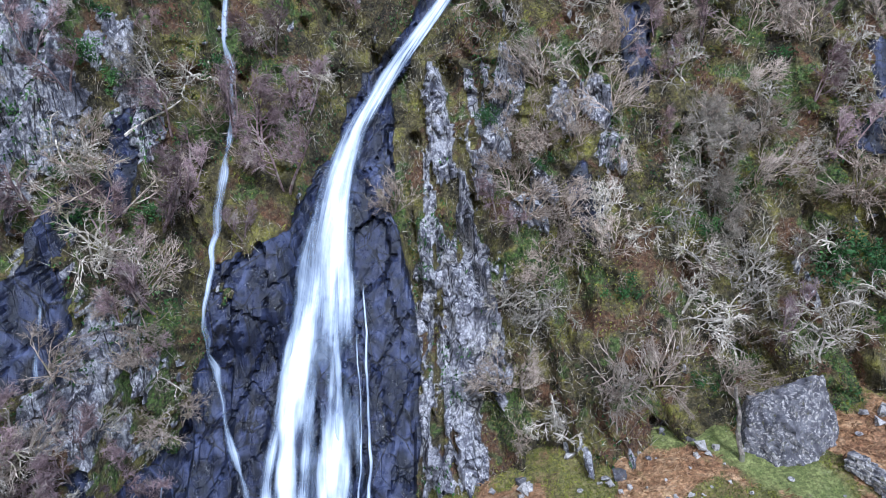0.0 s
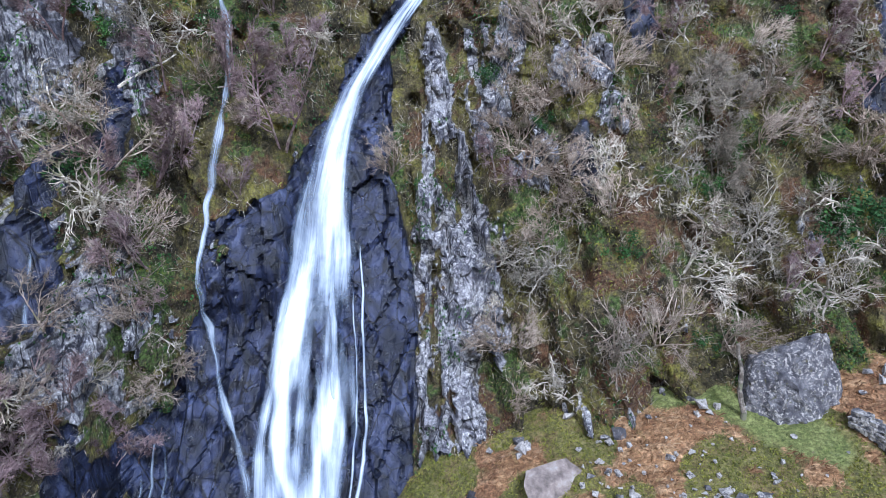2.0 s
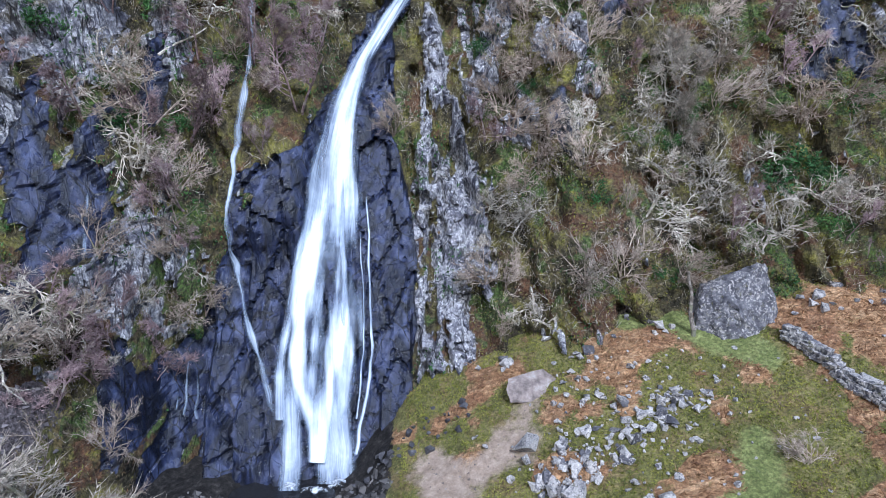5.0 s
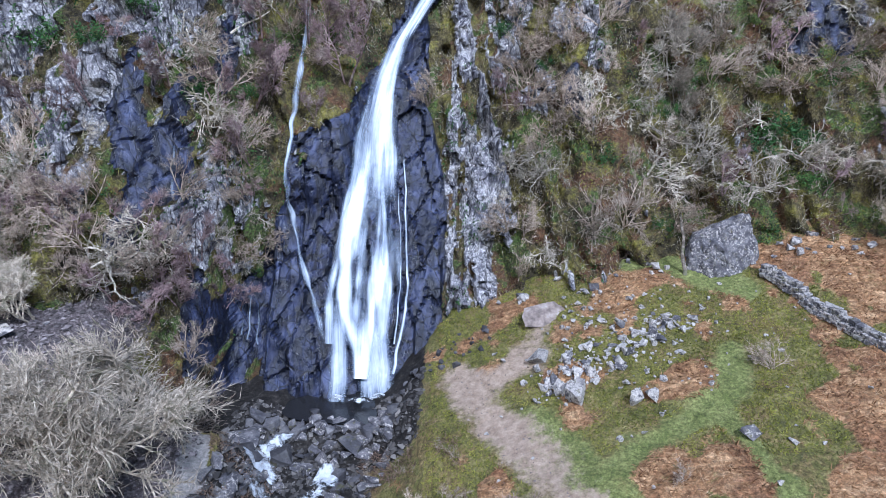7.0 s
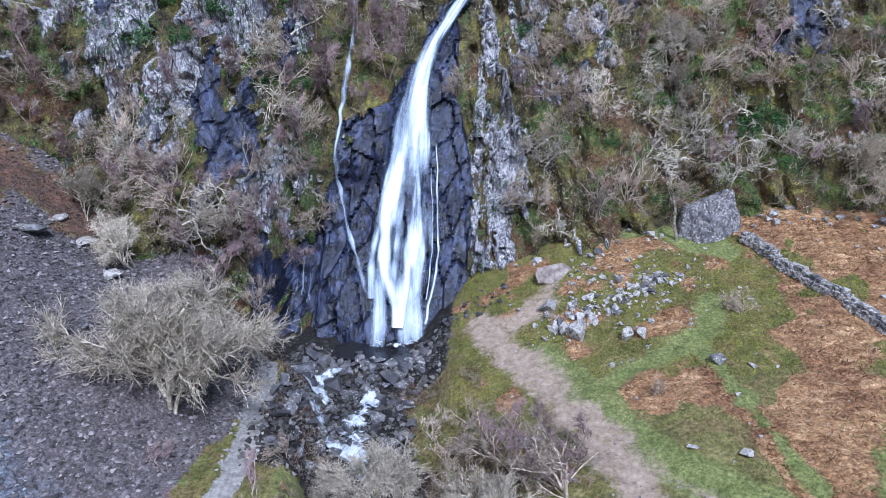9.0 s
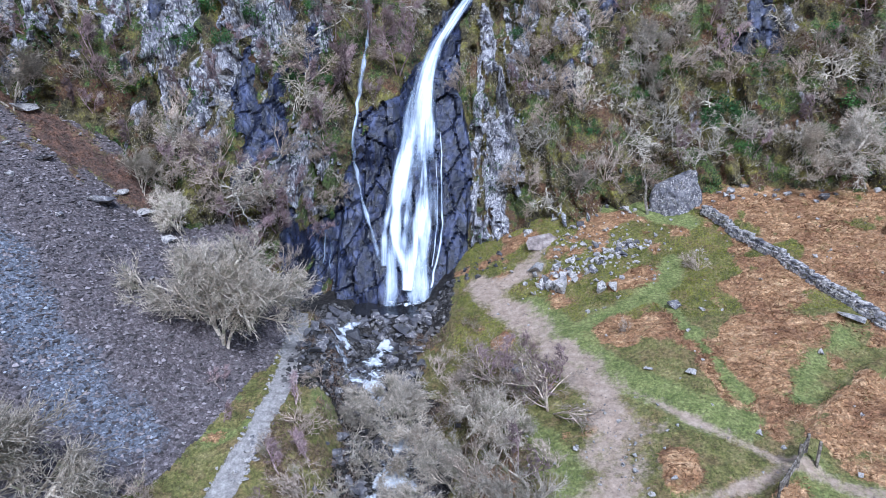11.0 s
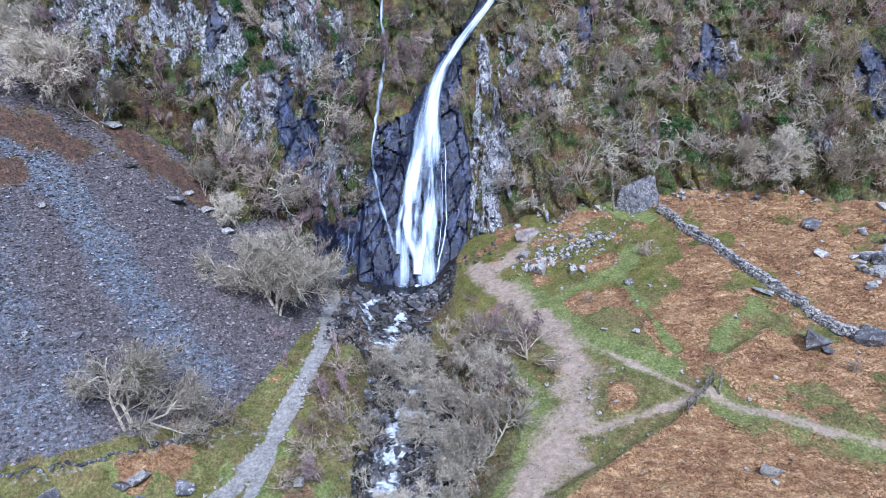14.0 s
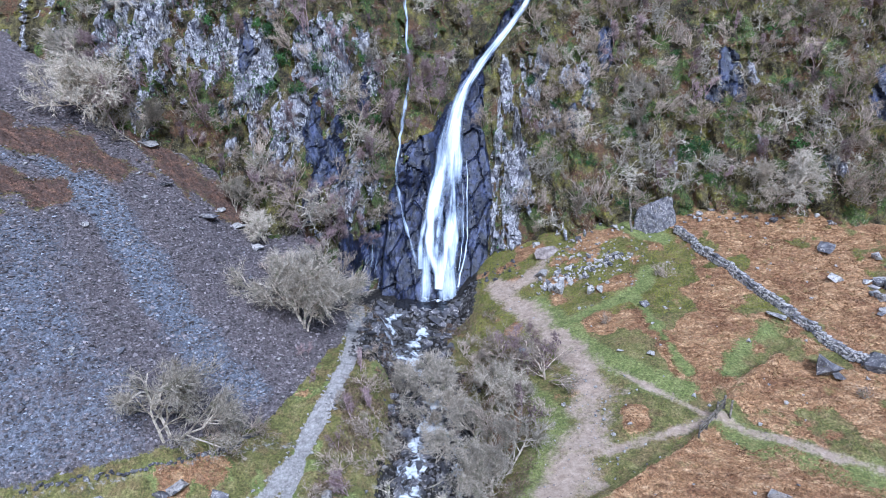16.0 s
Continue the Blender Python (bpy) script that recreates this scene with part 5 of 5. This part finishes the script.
def cliff_points(n, seed, want):
    r = np.random.RandomState(seed)
    x, z = r.uniform(-50, 46, n), r.uniform(-1, 37, n)
    keep = want(x, z, r)
    x, z = x[keep], z[keep]
    return np.stack([x, cliff_y(x, z) + 0.02, z], -1)


def growing(x, z, r):
    return (np.abs(x - np.interp(z, THIN_Z, THIN_X)) > 0.4) & (wet(x, z) < 0.3) & (rocky(x, z) < 0.45 + 0.1 * r.rand(len(x)))


tufts("cliff_grass", "olive and brown grass and heather on the cliff", cliff_points(46000, 1, growing), (0, -0.6, 0.35), (0.1, 0.3), 0.04, HEATH, 3, 1, 0.9)
tufts("moss", "yellow-green moss cushions on cliff ledges", cliff_points(60000, 2, lambda x, z, r: growing(x, z, r) & (((fbm(x / 2.2, z / 1.6, seed=131, octaves=3) > 0.16 - 0.12 * smooth(2, 8, x)) | (np.hypot((x + 25.6) / 1.6, (z - 10.5) / 3.2) < 1) | (np.hypot((x - 19) / 3, (z - 10.6) / 1.2) < 1)))), (0, -0.8, 0.5), (0.08, 0.2), 0.065, MOSS, 3, 2, 0.4)
tufts("ivy", "dark green ivy and ferns hanging on the cliff", cliff_points(60000, 3, lambda x, z, r: (wet(x, z) < 0.5) & (fbm(x / 2.6, z / 3.2, seed=141, octaves=3) > 0.2 - 0.08 * smooth(-13, -20, x) - 0.08 * smooth(16, 24, x))), (0, -0.7, 0.0), (0.08, 0.2), 0.1, IVY, 3, 3, 0.6)


def field_points(n, seed, box, key, limit, less=("track", "lane", "bed", "stones")):
    r = np.random.RandomState(seed)
    x, y = r.uniform(box[0], box[1], n), r.uniform(box[2], box[3], n)
    c = cover(x, y)
    keep = c[key] > limit if key else (c["fern"] < 0.4) & (c["strip"] < 0.45) & (c["heath"] < 0.4)
    for k in less:
        keep &= c[k] < 0.35
    return on_ground(x[keep], y[keep], -0.02)


VALLEY = (-32, 44, -13, 31)
tufts("bracken", "flattened dead brown bracken covering the slope", field_points(100000, 11, VALLEY, "fern", 0.35), (0.7, -0.35, 0.3), (0.18, 0.5), 0.042, FERN, 3, 11, 0.5)
tufts("rough_grass", "rough olive grass on the field", field_points(60000, 12, VALLEY, None, 0), (0, -0.2, 0.8), (0.08, 0.26), 0.04, TURF, 3, 12, 0.5)
tufts("bank_grass", "mossy yellow-green grass below the cliff", field_points(60000, 15, (-2, 36, 13, 31), None, 0), (0, -0.3, 0.7), (0.08, 0.24), 0.045, MOSS, 2, 15, 0.5)
tufts("short_turf", "bright green grazed turf beside the path", field_points(60000, 13, VALLEY, "strip", 0.4), (0, -0.2, 0.8), (0.04, 0.12), 0.04, LAWN, 3, 13, 0.4)
tufts("scree_heather", "rusty heather along the top of the scree", field_points(40000, 14, (-52, -16, 4, 30), "heath", 0.45, ("lane",)), (0, -0.3, 0.7), (0.1, 0.3), 0.045, make_leaf_mat("rusty_heather", (0.0, (0.06, 0.04, 0.032)), (0.5, (0.16, 0.095, 0.07)), (0.85, (0.25, 0.15, 0.1)), (1.0, (0.16, 0.155, 0.07))), 3, 14, 0.4)


def shrub_mesh(seed, n=700):
    """A leafy evergreen: leaves in clumps round a few stems."""
    r = np.random.RandomState(seed)
    hubs = r.randn(11, 3) * (0.38, 0.38, 0.3) + (0, 0, 0.55)
    P = hubs[r.randint(0, 11, n)] + r.randn(n, 3) * 0.15
    a, b = r.randn(n, 3), r.randn(n, 3)
    a /= np.linalg.norm(a, axis=1, keepdims=True)
    b = np.cross(a, b)
    b /= np.linalg.norm(b, axis=1, keepdims=True)
    s = 0.05 + 0.04 * r.rand(n, 1)
    V = np.stack([P - a * s, P - b * s * 0.5, P + a * s, P + b * s * 0.5], 1).reshape(-1, 3)
    return mesh_of("leaves", V, np.arange(4 * n).reshape(n, 4), IVY)


SHRUBS = [shrub_mesh(k) for k in range(4)]
STEM = TREES["bush"][0][0]
for x, z, s in ((21.4, 15.8, 1.9), (20.6, 14.6, 1.5), (22.6, 15.2, 1.4), (20.2, 25.6, 1.2), (23.5, 12.6, 1.2), (16.5, 18.2, 1.3), (14.6, 17.0, 1.1), (31.5, 21.5, 2.0), (33, 17, 2.0), (30.5, 27, 2.2), (36, 15, 1.6),
                (5.3, 21.4, 0.9), (5.8, 20.2, 0.8), (2.6, 22.6, 1.0), (7.2, 26.2, 0.7), (-19.0, 18.6, 1.6), (-16.0, 18.3, 1.2), (-19.0, 26.6, 1.3), (-18.8, 28.8, 1.4), (-19.2, 20.7, 0.9), (-18.0, 25.1, 1.0), (-13.6, 25.4, 1.2), (-16.2, 5.4, 1.2),
                (-25.6, 25.2, 1.6), (-26.6, 21.6, 1.5), (-23.6, 22.1, 1.3), (-34.4, 29.3, 2.2), (-28.1, 28.4, 1.6), (-22.4, 24.5, 1.4), (13.0, 9.6, 0.9), (9.6, 14.0, 1.1), (26, 19.5, 1.4)):
    root = new("evergreen_bush")
    root.matrix_basis = Matrix.Translation(on_cliff(x, z)) @ pose(0, 0, 0, 25, 0, rng.uniform(0, 360)) @ Matrix.Diagonal((s, s, s * 0.9, 1))
    part("leaves", rng.choice(SHRUBS), root), part("stem", STEM, root, "thin grey stems")
    tagged(root, "leafy dark green evergreen bush on the cliff", "bush", "evergreen bushes on the cliff")


def scrub(name, label, P, length, width, material, seed):
    """A tangle of thin bare stems: single slivers, in one mesh."""
    r = np.random.RandomState(seed)
    n = len(P)
    d = np.array((0, -0.45, 0.55))[None] + 0.7 * r.randn(n, 3)
    d /= np.linalg.norm(d, axis=1, keepdims=True)
    s = np.cross(d, r.randn(n, 3))
    s *= width / np.linalg.norm(s, axis=1, keepdims=True)
    ln = length[0] + (length[1] - length[0]) * r.rand(n, 1) ** 1.5
    V = np.stack([P - s, P + s, P + d * ln], 1).reshape(-1, 3)
    return tagged(new(name, mesh_of(name, V, np.arange(3 * n).reshape(n, 3), material)), label, "plants", kind="stuff")


def patchy(seed, limit):
    return lambda x, z, r: growing(x, z, r) & (fbm(x / 2.0, z / 2.0, seed=seed, octaves=3) > limit)


scrub("pale_scrub", "pale bare bramble stems and twigs on the cliff", cliff_points(110000, 21, patchy(151, 0.0)), (0.25, 1.0), 0.014, BARKS["oak"], 21)
scrub("dark_scrub", "dark violet heather stems and twigs on the cliff", cliff_points(150000, 22, lambda x, z, r: growing(x, z, r) & ((fbm(x / 2.0, z / 2.0, seed=153, octaves=3) > 0.0) | (x < -14) & (z < 12))), (0.2, 0.9), 0.016, make_bark("dark_stems", (0.035, 0.024, 0.024), (0.1, 0.065, 0.065), (0.16, 0.1, 0.08)), 22)


def bank_points(n, seed):
    r = np.random.RandomState(seed)
    x, y = r.uniform(-14, 5, n), r.uniform(-12, 20, n)
    d = x - line(y, STREAM_Y, STREAM_X)
    keep = (np.abs(d) > 2.6) & (np.abs(d) < 8) & (fbm(x / 1.8, y / 1.8, seed=161, octaves=3) > 0.02)
    c = cover(x, y)
    keep &= (c["lane"] < 0.2) & (c["track"] < 0.2)
    return on_ground(x[keep], y[keep], -0.03)


scrub("bank_scrub", "tangled brown bramble and dead stems on the stream banks", bank_points(140000, 23), (0.25, 0.9), 0.016, make_bark("brown_stems", (0.08, 0.05, 0.035), (0.26, 0.18, 0.13), (0.34, 0.29, 0.23)), 23)

# ---- things that people built ----
WALL_WAY = ((18.9, 26.5), (20.9, 22.3), (23.1, 17.6), (25.5, 13.4), (27.6, 9.7), (29.3, 7.0), (30.9, 5.7))


def along(way, s):
    """The place and the heading s metres down a bent line."""
    for (ax, ay), (bx, by) in zip(way, way[1:]):
        ln = math.hypot(bx - ax, by - ay)
        if s <= ln:
            return ax + (bx - ax) * s / ln, ay + (by - ay) * s / ln, math.degrees(math.atan2(by - ay, bx - ax))
        s -= ln
    return bx, by, math.degrees(math.atan2(by - ay, bx - ax))


def block_mesh(name, seed, material):
    """A rough squared stone, 1 unit across."""
    r = random.Random(seed)
    bm = bmesh.new()
    bmesh.ops.create_cube(bm, size=1.0)
    bmesh.ops.bevel(bm, geom=list(bm.edges), offset=0.16, segments=1, affect="EDGES")
    for v in bm.verts:
        v.co += Vector((r.uniform(-0.09, 0.09), r.uniform(-0.09, 0.09), r.uniform(-0.09, 0.09)))
    me = bpy.data.meshes.new(name)
    bm.to_mesh(me)
    bm.free()
    me.materials.append(material)
    return me


WALL_STONE = make_rock_mat("wall_stone", 1.6, 0.95)
BLOCKS = [block_mesh("stone", 600 + k, WALL_STONE) for k in range(8)]
stone_wall = tagged(new("stone_wall"), "long grey drystone wall crossing the bracken slope", "wall", kind="structure")
total = sum(math.dist(a, b) for a, b in zip(WALL_WAY, WALL_WAY[1:]))
core_v, core_f = [], []
steps = 60
for k in range(steps + 1):
    x, y, turn = along(WALL_WAY, total * k / steps)
    nx, ny = -math.sin(radians(turn)), math.cos(radians(turn))
    g = float(ground_z(x, y))
    core_v += [(x - nx * 0.26, y - ny * 0.26, g - 0.4), (x - nx * 0.2, y - ny * 0.2, g + 0.44), (x + nx * 0.2, y + ny * 0.2, g + 0.44), (x + nx * 0.26, y + ny * 0.26, g - 0.4)]
    if k:
        a = 4 * k
        core_f += [(a - 4, a, a + 1, a - 3), (a - 3, a + 1, a + 2, a - 2), (a - 2, a + 2, a + 3, a - 1)]
part("core", mesh_of("core", core_v, core_f, WALL_STONE), stone_wall)
rows = []
for course in range(2):
    for face in (-1, 1):
        s = rng.uniform(0, 0.2)
        while s < total:
            w = rng.uniform(0.28, 0.5)
            rows.append((s + w / 2, course, face, w))
            s += w
s = 0
while s < total:
    w = rng.uniform(0.3, 0.55)
    rows.append((s + w / 2, 2, 0, w))
    s += w
for s, course, face, w in rows:
    x, y, turn = along(WALL_WAY, s)
    nx, ny = -math.sin(radians(turn)), math.cos(radians(turn))
    off = face * (0.26 - 0.03 * course) + rng.uniform(-0.03, 0.03)
    m = pose(x + nx * off, y + ny * off, float(ground_z(x, y)) + 0.08 + 0.26 * course, rng.uniform(-8, 8), rng.uniform(-8, 8), turn + rng.uniform(-8, 8)) @ Matrix.Diagonal((w, 0.32 if course < 2 else 0.54, 0.3 if course < 2 else rng.uniform(0.22, 0.36), 1))
    part("stone", rng.choice(BLOCKS), stone_wall).matrix_basis = m

# kerb of small stones along the footpath
for way, side in ((LANE[0], 1), (LANE[0], -1)):
    ln = sum(math.dist(a, b) for a, b in zip(way, way[1:]))
    s = 3.0
    while s < ln - 6:
        x, y, turn = along(way, s)
        nx, ny = -math.sin(radians(turn)), math.cos(radians(turn))
        o = side * rng.uniform(0.75, 0.95)
        if rng.random() < 0.75:
            rock_at(x + nx * o, y + ny * o, rng.uniform(0.1, 0.26), PALE, "pale edging stones along the footpath", sink=0.3, pile="edging_stones")
        s += rng.uniform(0.35, 0.9)

WOOD = make_bark("weathered_wood", (0.09, 0.075, 0.06), (0.25, 0.22, 0.19), (0.14, 0.14, 0.09))


def bar(name, a, b, w, h, parent, label=""):
    """A squared timber from a to b with chamfered edges."""
    a, b = Vector(a), Vector(b)
    bm = bmesh.new()
    bmesh.ops.create_cube(bm, size=1.0)
    bmesh.ops.scale(bm, verts=bm.verts, vec=((b - a).length, w, h))
    bmesh.ops.bevel(bm, geom=list(bm.edges), offset=min(w, h) * 0.15, segments=1, affect="EDGES")
    me = bpy.data.meshes.new(name)
    bm.to_mesh(me)
    bm.free()
    me.materials.append(WOOD)
    ob = part(name, me, parent, label)
    ob.matrix_basis = Matrix.Translation((a + b) / 2) @ (b - a).to_track_quat("X", "Z").to_matrix().to_4x4()
    return ob


g = float(ground_z(17.2, 0.1))
gate = tagged(new("gate"), "small weathered wooden kissing gate on the footpath", "gate")
p1, p2 = (16.8, -0.4), (17.6, 0.6)
for px, py in (p1, p2, (17.9, -0.1)):
    bar("post", (px, py, g - 0.3), (px, py, g + 1.25), 0.14, 0.14, gate)
for hgt in (0.25, 0.5, 0.75, 1.0):
    bar("rail", (*p1, g + hgt), (*p2, g + hgt), 0.05, 0.1, gate)
bar("brace", (*p1, g + 0.25), (*p2, g + 1.0), 0.05, 0.08, gate)
for i in range(2):
    (ax, ay), (bx, by) = [(16.6 - 0.75 * j, -0.7 - 0.9 * j) for j in (i, i + 1)]
    ga, gb = float(ground_z(ax, ay)), float(ground_z(bx, by))
    fence = tagged(new("fence"), "weathered timber fence panel beside the gate", "fence", "fence panels beside the gate")
    bar("post", (bx, by, gb - 0.3), (bx, by, gb + 1.0), 0.12, 0.12, fence)
    for hgt in (0.35, 0.62, 0.9):
        bar("rail", (ax, ay, ga + hgt), (bx, by, gb + hgt), 0.05, 0.1, fence)

# the dead trunk beside the great boulder
dead = ([], [])
g = float(ground_z(14.4, 27.6))
tube(dead, [Vector((14.4 - 0.05 * k, 27.5 + 0.12 * k, g - 0.3 + 0.55 * k)) + Vector((0.08 * math.sin(k * 1.7), 0, 0)) for k in range(8)], 0.15, 0.07, 9)
tagged(new("dead_trunk", mesh_of("dead_trunk", np.array([tuple(v) for v in dead[0]]), np.array(dead[1]), WOOD)), "bare brown dead trunk standing beside the great boulder", "trunk")
# a fallen branch on the left cliff
dead = ([], [])
a, b = Vector(on_cliff(-17.0, 22.6, -0.5)), Vector(on_cliff(-14.9, 24.2, -0.8))
tube(dead, [a.lerp(b, k / 6) + Vector((0, 0, 0.08 * math.sin(k))) for k in range(7)], 0.09, 0.04, 6)
tagged(new("fallen_branch", mesh_of("fallen_branch", np.array([tuple(v) for v in dead[0]]), np.array(dead[1]), BARKS["oak"])), "pale bare fallen branch caught on the cliff", "branch")

lay_piles()
